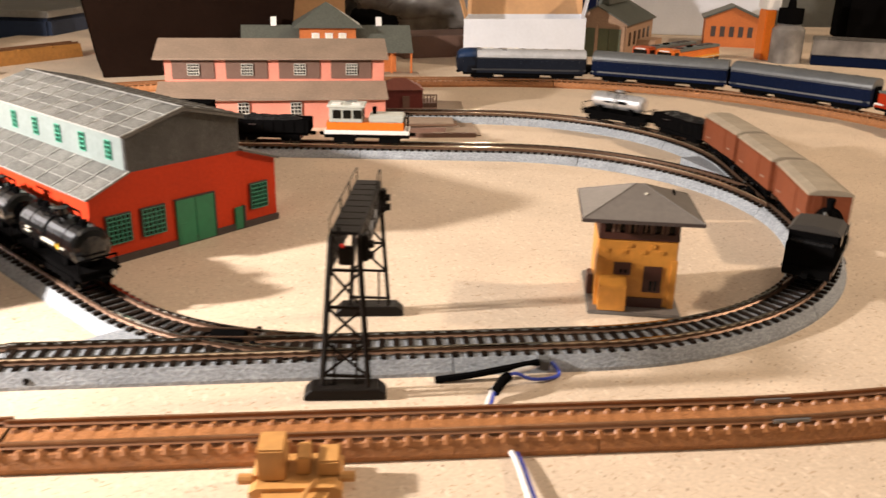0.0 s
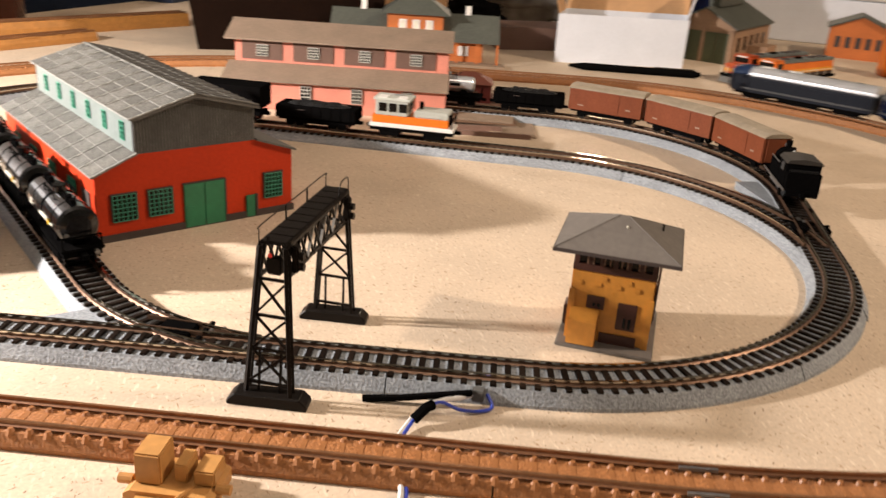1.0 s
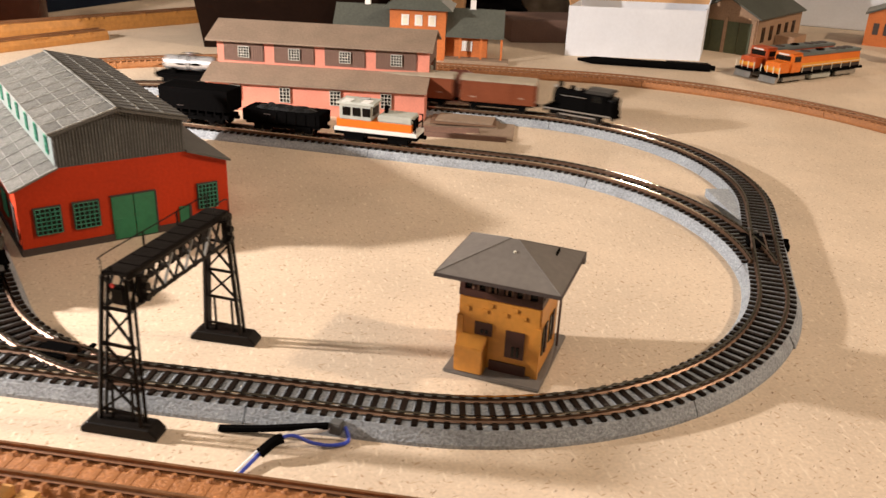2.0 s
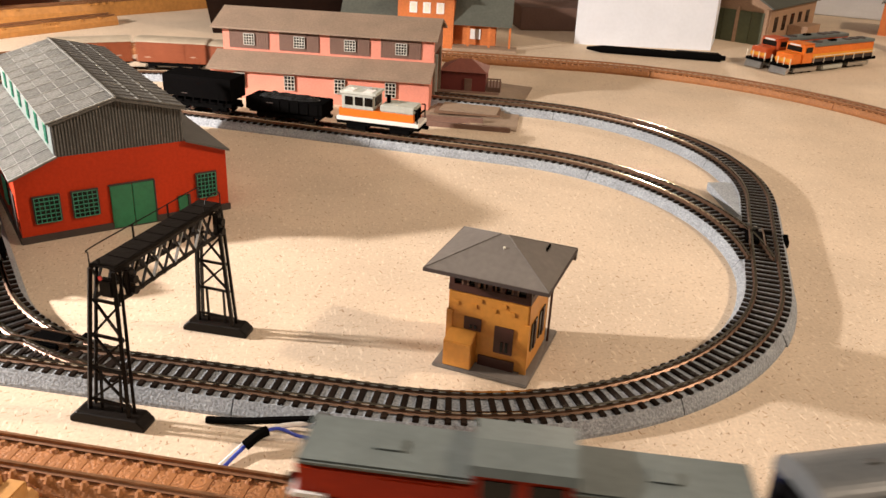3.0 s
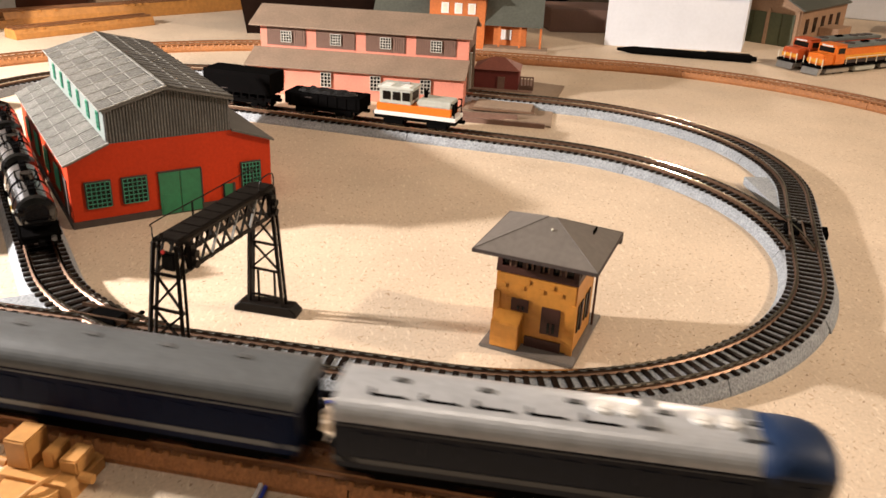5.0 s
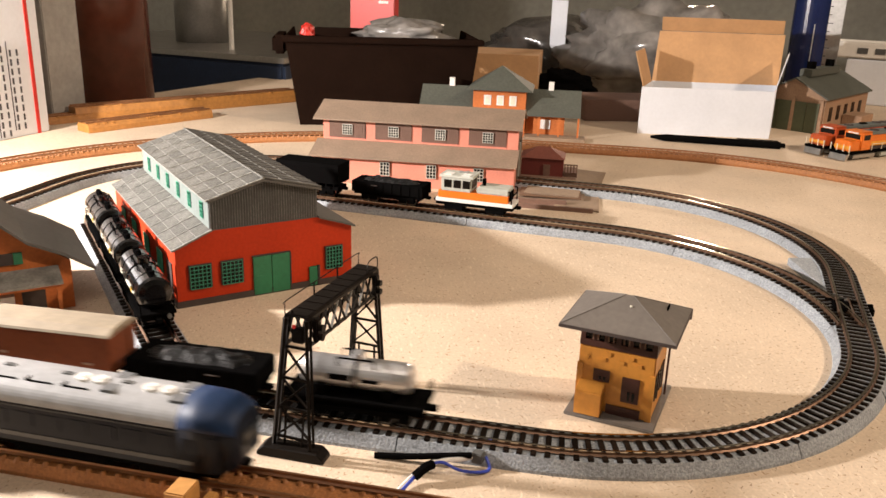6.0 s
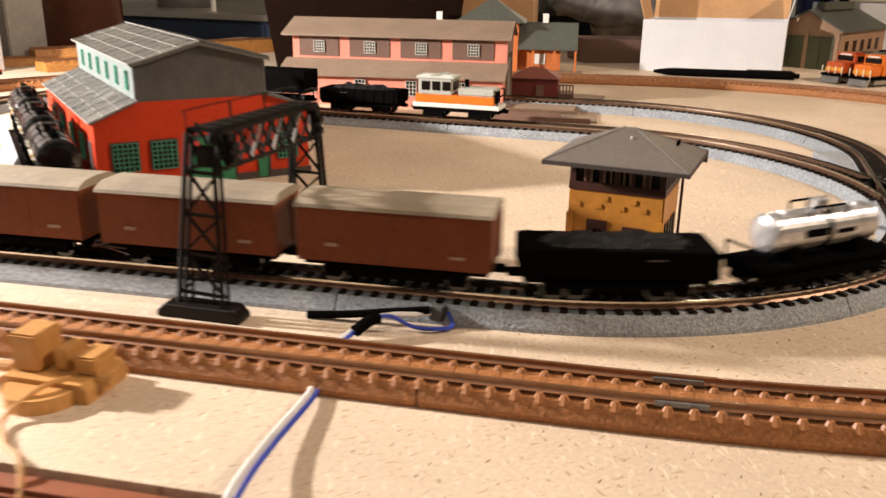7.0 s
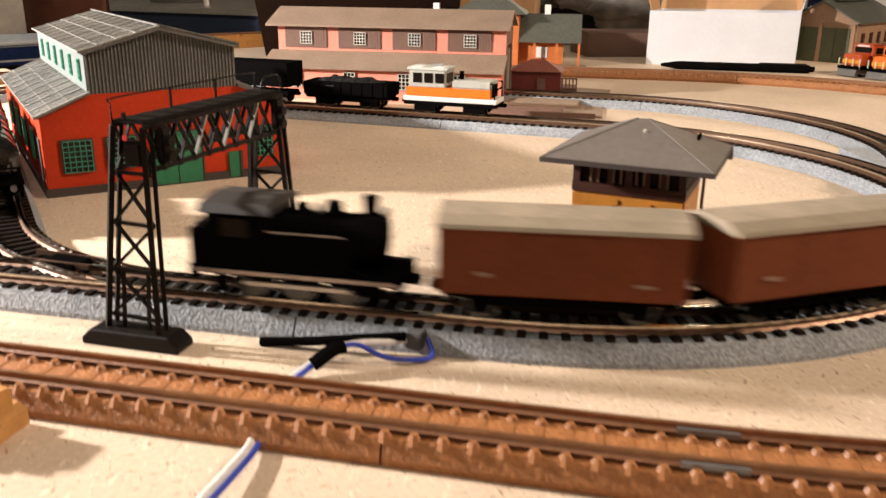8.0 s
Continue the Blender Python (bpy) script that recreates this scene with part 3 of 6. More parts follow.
def pink_depot():
    t = thing("engine_house", pose(-0.2115, 0.5075, 0, 0, 0, 14.5), "salmon pink two-storey engine house with brown felt roofs", "building")
    L, d0, D, h0, h1, h2 = 0.141, 0.017, 0.062, 0.0195, 0.026, 0.043
    wall = part("wall", B(0, L, 0, 0.0015, 0, h0), PINK, t, "salmon lower front wall")
    for i in range(4):
        u = 0.016 + i * 0.0325
        window(wall, u, u + 0.0065, 0.0075, 0.0165, -0.0004, 3, 4, MULLION)
    for x in (0, L - 0.0015):
        part("wall", XP([(0.0016, 0), (d0, 0), (d0, h1 - 0.0008), (0.0016, h0 - 0.0004)], x, x + 0.0015), PINK, t)
    part("roof", XP([(-0.004, h0 - 0.0012), (d0 + 0.0004, h1), (d0 + 0.0004, h1 + 0.0012), (-0.004, h0)], -0.0015, L + 0.0015), PINK_ROOF, t, "brown-grey felt lean-to roof")
    upper = part("wall", B(0.003, L + 0.0005, d0, d0 + 0.0015, h1 + 0.0012, h2), PINK, t, "salmon upper front wall")
    batten = finish(B(-0.0002, 0.0002, d0 - 0.0007, d0 - 0.0005, h1 + 0.0028, h2 - 0.0022), "batten")
    batten.materials.append(PANEL_BROWN)
    for i in range(4):
        u = 0.0075 + i * 0.0332
        p = part("panel", B(u, u + 0.0262, d0 - 0.0005, d0 - 0.0001, h1 + 0.0028, h2 - 0.0022), PANEL_BROWN, upper, "brown boarded panel")
        for j in range(17):
            o = new("batten", batten)
            o.parent, o.matrix_basis = p, pose(u + 0.0008 + j * 0.00154, 0, 0)
        window(upper, u + 0.0098, u + 0.0168, h1 + 0.0052, h2 - 0.0048, d0 - 0.0009, 4, 4, MULLION, out=-0.5)
    part("wall", B(0.003, L + 0.0005, D - 0.0015, D, 0, h2), PINK, t)
    ridge = (d0 + D) / 2
    for x in (0.003, L - 0.0010):
        part("gable", XP([(d0 + 0.0016, h1 + 0.006), (D - 0.0016, h1 + 0.006), (D - 0.0016, h2 - 0.0006), (ridge, h2 + 0.0068), (d0 + 0.0016, h2 - 0.0006)], x, x + 0.0015), PANEL_BROWN, t, "brown boarded gable over the engine door")
        part("door_post", B(x, x + 0.0020, d0 + 0.0016, d0 + 0.0050, 0, h1 + 0.006), PINK_ROOF, t)
        part("door_frame", B(x - 0.0002, x + 0.0024, d0 + 0.0120, d0 + 0.0150, 0, h1 + 0.004), MULLION, t, "pale door frame post")
        part("door_post", B(x, x + 0.0015, D - 0.0055, D - 0.0016, 0, h1 + 0.006), PINK_ROOF, t)
    for s in (0, 1):
        y0, y1 = (d0 - 0.005, ridge) if s == 0 else (D + 0.005, ridge)
        part("roof", XP([(y0, h2 - 0.0018), (y1, h2 + 0.0075), (y1, h2 + 0.0087), (y0, h2 - 0.0006)], -0.003, L + 0.003), PINK_ROOF, t, "brown-grey felt roof slope")
    return t


def maroon_hut():
    t = thing("maroon_hut", pose(-0.089, 0.600, 0, 0, 0, 14), "small maroon trackside hut with a platform", "hut")
    w, d, e, r = 0.0310, 0.026, 0.0138, 0.0205
    part("wall", B(0, w, 0, d, 0, e, 0.0003), MAROON, t)
    bm = bmesh.new()
    lo = [bm.verts.new((w / 2 + sx * (w / 2 + 0.0010), d / 2 + sy * (d / 2 + 0.0010), e)) for sx, sy in ((-1, -1), (1, -1), (1, 1), (-1, 1))]
    a1, a2 = bm.verts.new((w * 0.36, d / 2, r)), bm.verts.new((w * 0.64, d / 2, r))
    bm.faces.new(lo[::-1]), bm.faces.new((lo[0], lo[1], a2, a1)), bm.faces.new((lo[1], lo[2], a2)), bm.faces.new((lo[2], lo[3], a1, a2)), bm.faces.new((lo[3], lo[0], a1))
    part("roof", bm, PANEL_RED, t, "red-brown hipped roof")
    part("door", B(0.0165, 0.0215, -0.0008, -0.0001, 0.001, 0.0095), PANEL_BROWN, t, "grey-brown door")
    part("base", B(-0.0020, w + 0.0100, -0.0060, -0.0010, 0, 0.0012), PANEL_BROWN, t)
    part("platform", B(w + 0.0005, w + 0.010, 0.002, 0.022, 0, 0.004), PANEL_BROWN, t)
    for i in range(5):
        part("post", B(w + 0.0008 + i * 0.0022, w + 0.0017 + i * 0.0022, 0.001, 0.002, 0, 0.0095), PANEL_BROWN, t)
    part("handrail", B(w + 0.0005, w + 0.0105, 0.0008, 0.0018, 0.0096, 0.0104), PANEL_BROWN, t)


def signal_tower():
    t = thing("signal_tower", pose(0.0387, 0.2675, 0, 0, 0, -0.3), "ochre plastic signal tower with overhanging grey hipped roof", "signal tower")
    part("base", B(0, 0.0303, 0, 0.0369, 0, 0.0012, 0.0003), TOWER_ROOF, t, "grey base plate")
    x0, x1, y0, y1, zb, zt = 0.0024, 0.0280, 0.0058, 0.0290, 0.0246, 0.0322
    part("wall", B(x0, x1, y0, y1, 0.0012, zb, 0.0004), YELLOW, t, "ochre lower walls")
    part("core", B(x0 + 0.001, x1 - 0.001, y0 + 0.001, y1 - 0.001, zb, zt), DARK_GLASS, t, "dark upper glazing")
    posts = [(x0 + i * (x1 - x0 - 0.0016) / 6, y) for i in range(7) for y in (y0, y1 - 0.0016)] + [(x, y0 + i * (y1 - y0 - 0.0016) / 7) for i in range(1, 7) for x in (x0, x1 - 0.0016)]
    for x, y in posts:
        part("mullion", B(x, x + 0.0016, y, y + 0.0016, zb, zt), TOWER_BROWN, t)
    part("sill", B(x0 - 0.0001, x1 + 0.0001, y0 - 0.0001, y1 + 0.0001, zb, zb + 0.0022), TOWER_BROWN, t)
    bm, c, ox, oy, za = bmesh.new(), (0.0152, 0.0172), 0.0189, 0.0171, zt + 0.0084
    corner = ((-1, -1), (1, -1), (1, 1), (-1, 1))
    lo = [bm.verts.new((c[0] + sx * ox, c[1] + sy * oy, zt)) for sx, sy in corner]
    mid = [bm.verts.new((c[0] + sx * ox, c[1] + sy * oy, zt + 0.0008)) for sx, sy in corner]
    a1, a2 = bm.verts.new((c[0] - 0.0012, c[1], za)), bm.verts.new((c[0] + 0.0012, c[1], za))
    bm.faces.new(lo[::-1])
    for i in range(4):
        bm.faces.new((lo[i], lo[(i + 1) % 4], mid[(i + 1) % 4], mid[i]))
    bm.faces.new((mid[0], mid[1], a2, a1)), bm.faces.new((mid[1], mid[2], a2)), bm.faces.new((mid[2], mid[3], a1, a2)), bm.faces.new((mid[3], mid[0], a1))
    roof = part("roof", bm, TOWER_ROOF, t, "grey hipped roof")
    for sx, sy in corner:
        part("hip", bar(bmesh.new(), (c[0] + sx * ox, c[1] + sy * oy, zt + 0.0008), (c[0] + sx * 0.0012, c[1], za), 0.00028), TOWER_HIP, roof)
    for sy in (-1, 1):
        part("eave", B(c[0] - ox - 0.0003, c[0] + ox + 0.0003, c[1] + sy * oy - 0.0003, c[1] + sy * oy + 0.0003, zt - 0.0004, zt + 0.0007), PLINTH, roof, "dark roof edge")
    for sx in (-1, 1):
        part("eave", B(c[0] + sx * ox - 0.0003, c[0] + sx * ox + 0.0003, c[1] - oy + 0.0004, c[1] + oy - 0.0004, zt - 0.0004, zt + 0.0007), PLINTH, roof, "dark roof edge")
    part("paint_fleck", rod(bmesh.new(), (c[0] + 0.0016, c[1] - 0.0050, zt + 0.0060), (c[0] + 0.0016, c[1] - 0.0052, zt + 0.0066), 0.0004), CREAM, roof, "pale fleck on the roof")
    for i in range(4):
        for j in (0, 1):
            x = x0 + 0.0040 + i * 0.0052 + j * 0.0017
            part("slot_post", B(x, x + 0.0005, y0 - 0.0003, y0 + 0.0003, zb + 0.0026, zt - 0.0012), TOWER_SLOT, t)
    bm = bmesh.new()
    for i in range(3):
        rod(bm, (0.0275, 0.0215 + i * 0.0016, zt + 0.0026), (0.0275, 0.0215 + i * 0.0016, zt + 0.0048), 0.0003)
    part("vent", bm, BLACK, t)
    part("gutter", B(0.0330, 0.0346, 0.0315, 0.0335, zt - 0.0022, zt - 0.0001), TOWER_ROOF, t)
    porch = XP([(0.0006, 0.0012), (0.0059, 0.0012), (0.0059, 0.0122), (0.0006, 0.0098)], 0.0032, 0.0122)
    bmesh.ops.bevel(porch, geom=porch.edges[:], offset=0.0003, segments=2, affect="EDGES")
    part("porch", porch, YELLOW, t, "ochre entrance porch")
    for u0, u1, z0, z1 in ((0.0078, 0.0134, 0.0124, 0.0168), (0.0176, 0.0236, 0.0066, 0.0158)):
        w = part("window", B(u0, u1, y0 - 0.0004, y0 - 0.0001, z0, z1, 0.0001), TOWER_BROWN, t, "dark red-brown window")
        for j in (0.36, 0.62):
            u = u0 + (u1 - u0) * j
            part("pane", B(u, u + (u1 - u0) * 0.14, y0 - 0.0006, y0 - 0.0004, z0 + 0.0008, z0 + (z1 - z0) * 0.45), DARK_GLASS, w)
    # Dark block in place of the shadow beside the porch.
    part("door_recess", B(0.0130, 0.0245, y0 - 0.0006, y0 - 0.0001, 0.0012, 0.0046), TOWER_BROWN, t)
    for x, z in ((0.0050, 0.0206), (0.0108, 0.0206), (0.0170, 0.0206), (0.0228, 0.0206), (0.0124, 0.0228), (0.0200, 0.0226)):
        part("bracket", B(x - 0.0009, x + 0.0009, y0 - 0.0003, y0 + 0.0002, z - 0.0007, z + 0.0007, 0.0001), YELLOW, t)
    for x in (x0, x1 - 0.0014):
        part("corner_post", B(x - 0.0003, x + 0.0017, y0 - 0.0004, y0 + 0.0004, 0.0012, 0.0180), YELLOW, t)
    for y in (0.009, 0.018):
        part("window", B(x1 - 0.0002, x1 + 0.0004, y, y + 0.006, 0.0075, 0.0168), DARK_GLASS, t)
        part("window_frame", B(x1 - 0.0002, x1 + 0.0007, y + 0.0026, y + 0.0034, 0.0075, 0.0168), TOWER_BROWN, t)
    part("bin", B(0.0002, 0.0022, 0.014, 0.020, 0.0012, 0.0085, 0.0003), TOWER_BROWN, t)
    part("drainpipe", rod(bmesh.new(), (0.0290, 0.0285, 0.0012), (0.0290, 0.0285, 0.0322), 0.0004), TOWER_BROWN, t)
    return t


def signal_gantry():
    t = thing("signal_gantry", pose(-0.0305, 0.2315, 0, 0, 0, 3.5), "black lattice signal gantry spanning the loop track", "signal gantry")
    Sb, St, zt, zb, lean = 0.0264, 0.0238, 0.0437, 0.0352, 0.0021

    def half(z):
        """Where the legs stand at a height: the plastic leans in and back towards the top."""
        f = min(max(z / zt, 0), 1)
        return Sb + (St - Sb) * f, lean * f

    def leg_point(sx, sy, o, z):
        S, back = half(z)
        return (sx * (0.0064 - 0.0029 * z / zt), sy * S + o + back, z)

    for sy in (-1, 1):
        foot = YP([(-0.0109, 0), (0.0109, 0), (0.0109, 0.0014), (0.0088, 0.0034), (-0.0088, 0.0034), (-0.0109, 0.0014)], -0.003, 0.003)
        bmesh.ops.bevel(foot, geom=foot.edges[:], offset=0.0003, segments=1, affect="EDGES")
        bmesh.ops.transform(foot, matrix=pose(0, sy * Sb, 0, 0, 0, 6), verts=foot.verts)
        part("foot", foot, SIGNAL_BROWN, t, "black weighted foot")
        for sx in (-1, 1):
            leg = part("leg", bar(bmesh.new(), leg_point(sx, sy, -0.0012, 0.003), leg_point(sx, sy, -0.0012, zt), 0.0010), SIGNAL_BROWN, t)
            part("flange", bar(bmesh.new(), leg_point(sx, sy, 0.0012, 0.003), leg_point(sx, sy, 0.0012, zt), 0.0008), SIGNAL_BROWN, leg)
        zs = (0.0055, 0.0150, 0.0245, 0.0345)
        for k, (z0, z1) in enumerate(zip(zs, zs[1:])):
            bm = bmesh.new()
            bar(bm, leg_point(-1, sy, 0, z1), leg_point(1, sy, 0, z1), 0.0007)
            if k or sy < 0:
                bar(bm, leg_point(-1, sy, 0, z0), leg_point(1, sy, 0, z1), 0.0006)
                bar(bm, leg_point(1, sy, 0, z0), leg_point(-1, sy, 0, z1), 0.0006)
            part("brace", bm, SIGNAL_BROWN, t)
        part("brace", bar(bmesh.new(), leg_point(-1, sy, 0, zs[0]), leg_point(1, sy, 0, zs[0]), 0.0007), SIGNAL_BROWN, t)
        bm = bmesh.new()
        for x in (-0.0030, 0.0030):
            bar(bm, (x, sy * half(0.004)[0], 0.003), (x, sy * half(0.015)[0] + half(0.015)[1], 0.0150), 0.0006)
        part("ladder", bm, SIGNAL_BROWN, t)
    y0, y1 = -St - 0.0010 + lean, St + 0.0010 + lean
    for x in (-0.0036, 0.0036):
        for z in (zb, zt):
            part("chord", B(x - 0.0004, x + 0.0004, y0, y1, z - 0.00045, z + 0.00045), SIGNAL_BROWN, t)
        n = 10
        for i in range(n):
            ya, yb = y0 + (y1 - y0) * i / n, y0 + (y1 - y0) * (i + 1) / n
            za, zc = (zb, zt) if i % 2 else (zt, zb)
            # Three braces take a pale colour for the light they reflect.
            whitened = x > 0 and i in (3, 5, 7)
            part("brace", bar(bmesh.new(), (x, ya, za), (x, yb, zc), 0.0007, 0.0005), GLINT_PALE if whitened else SIGNAL_BROWN, t, "brace with its bright reflection painted pale" if whitened else "")
            part("brace", bar(bmesh.new(), (x, ya, zc), (x, yb, za), 0.0006, 0.0005), SIGNAL_BROWN, t)
            part("gusset", B(x - 0.0005, x + 0.0005, yb - 0.0007, yb + 0.0007, zb - 0.0007, zb + 0.0006, 0.0002), SIGNAL_BROWN, t)
    deck = part("deck", B(-0.0038, 0.0038, y0, y1, zt + 0.0005, zt + 0.0010, 0.0001), SIGNAL_BROWN, t)
    for i in range(9):
        y = y0 + (y1 - y0) * (i + 0.5) / 9
        part("deck_plate", B(-0.0034, 0.0034, y - 0.0024, y + 0.0024, zt + 0.0010, zt + 0.0012, 0.0001), SIGNAL_BROWN, deck)
    x, h = -0.0036, 0.0050
    part("handrail", tube([(x, y0, zt), (x, y0, zt + h - 0.0012), (x, y0 + 0.0014, zt + h), (x, (y0 + y1) / 2, zt + h), (x, y1 - 0.0014, zt + h), (x, y1, zt + h - 0.0012), (x, y1, zt)], 0.00018), SIGNAL_BROWN, t)
    for f in (0.36, 0.68):
        y = y0 + (y1 - y0) * f
        part("railing_post", bar(bmesh.new(), (x, y, zt), (x, y, zt + h), 0.0004), SIGNAL_BROWN, t)
    x = 0.0036
    part("handrail", tube([(x, y1 - 0.0085, zt), (x, y1 - 0.0080, zt + h - 0.0014), (x, y1 - 0.0062, zt + h), (x, y1 - 0.0014, zt + h), (x, y1, zt + h - 0.0014), (x, y1, zt)], 0.00020), SIGNAL_BROWN, t, "short rail at the ladder head")
    part("lamp_bracket", bar(bmesh.new(), (-0.0015, y0 + 0.0008, zt), (-0.0015, y0 + 0.0008, zt + 0.0024), 0.0006), SIGNAL_BROWN, t)
    for y in (y0 + 0.0035, y1 - 0.0045):
        h = part("signal_head", B(0.0042, 0.0060, y - 0.0014, y + 0.0014, zb + 0.0010, zt - 0.0002, 0.0004), SIGNAL_BROWN, t)
        for z in (zb + 0.0025, zb + 0.0055):
            part("hood", rod(bmesh.new(), (0.0058, y, z), (0.0072, y, z), 0.0011, 10), SIGNAL_BROWN, h)
        part("arm", bar(bmesh.new(), (0.0036, y, zt - 0.001), (0.0052, y, zt - 0.001), 0.0006), SIGNAL_BROWN, h)
    part("cable_box", B(-0.0018, 0.0022, y0 - 0.0001, y0 + 0.0022, zb + 0.0006, zt - 0.0030, 0.0004), SIGNAL_BROWN, t)
    part("signal_lens", rod(bmesh.new(), (-0.0004, y0 - 0.0004, zt - 0.0022), (-0.0004, y0 - 0.0008, zt - 0.0022), 0.0006, 12), RED_PLASTIC, t, "red signal lens")
    return t


red_shed()
pink_depot()
maroon_hut()
signal_tower()
signal_gantry()
# ---------------------------------------------------------------- rolling stock
# Every vehicle is built along x with its wheels on z = 0.


def wheelset(parent, x, r=0.0030):
    w = part("wheelset", rod(bmesh.new(), (x, -0.0052, r), (x, 0.0052, r), 0.0007), BLACK, parent)
    for y in (-0.0052, 0.0042):
        part("wheel", rod(bmesh.new(), (x, y, r), (x, y + 0.001, r), r, 16), BLACK_GLOSS, w)


def coupler(parent, x, sx):
    part("coupler", B(min(x, x + sx * 0.0036), max(x, x + sx * 0.0036), -0.0012, 0.0012, 0.0042, 0.0060, 0.0003), BLACK, parent)


def running_gear(t, L, axles):
    f = part("underframe", B(-L / 2 + 0.001, L / 2 - 0.001, -0.0062, 0.0062, 0.0046, 0.0066), BLACK, t)
    part("axle_guard", B(-L / 2 + 0.006, L / 2 - 0.006, -0.0068, -0.0060, 0.0034, 0.0052), BLACK, f)
    part("axle_guard", B(-L / 2 + 0.006, L / 2 - 0.006, 0.0060, 0.0068, 0.0034, 0.0052), BLACK, f)
    for x in axles:
        wheelset(t, x)
        for y in (-0.0066, 0.0058):
            part("axlebox", B(x - 0.0022, x + 0.0022, y, y + 0.0008, 0.0016, 0.0048, 0.0003), BLACK, t)
    for sx in (-1, 1):
        coupler(t, sx * (L / 2 - 0.001), sx)


def boxcar(m):
    L, h = 0.0476, 0.0216
    t = thing("box_wagon", m, "brown two-axle box wagon with dusty roof on rails", "wagon", "box wagons of the freight train")
    running_gear(t, L, (-0.0155, 0.0155))
    body = part("body", B(-L / 2, L / 2, -0.0082, 0.0082, 0.0060, 0.0195, 0.0003), WAGON, t)
    for y in (-0.0084, 0.0081):
        part("door", B(-0.009, 0.009, y + 0.0001, y + 0.0004, 0.0070, 0.0186, 0.0001), WAGON, body)
        part("lettering_bar", B(-0.0165, -0.0135, y - 0.0001, y + 0.0004, 0.0100, 0.0108), FADED, body)
        part("lettering_bar", B(0.0140, 0.0175, y - 0.0001, y + 0.0004, 0.0090, 0.0097), FADED, body)
    for x in (-L / 2 + 0.0003, L / 2 - 0.0007):
        for y in (-0.0083, 0.0079):
            part("corner_post", B(x, x + 0.0004, y, y + 0.0004, 0.0060, 0.0194), WAGON, body)
    for sx in (-1, 1):
        part("end_ladder", B(sx * (L / 2 + 0.0003) - 0.0002, sx * (L / 2 + 0.0003) + 0.0002, 0.0030, 0.0062, 0.0070, 0.0190), WAGON, body)
    part("roof", XP([(-0.0086, 0.0193), (0.0086, 0.0193), (0.0082, 0.0201), (0.0050, 0.0214), (0, h), (-0.0050, 0.0214), (-0.0082, 0.0201)], -L / 2 - 0.0004, L / 2 + 0.0004), WAGON_ROOF, t, "dusty light brown roof")
    return t


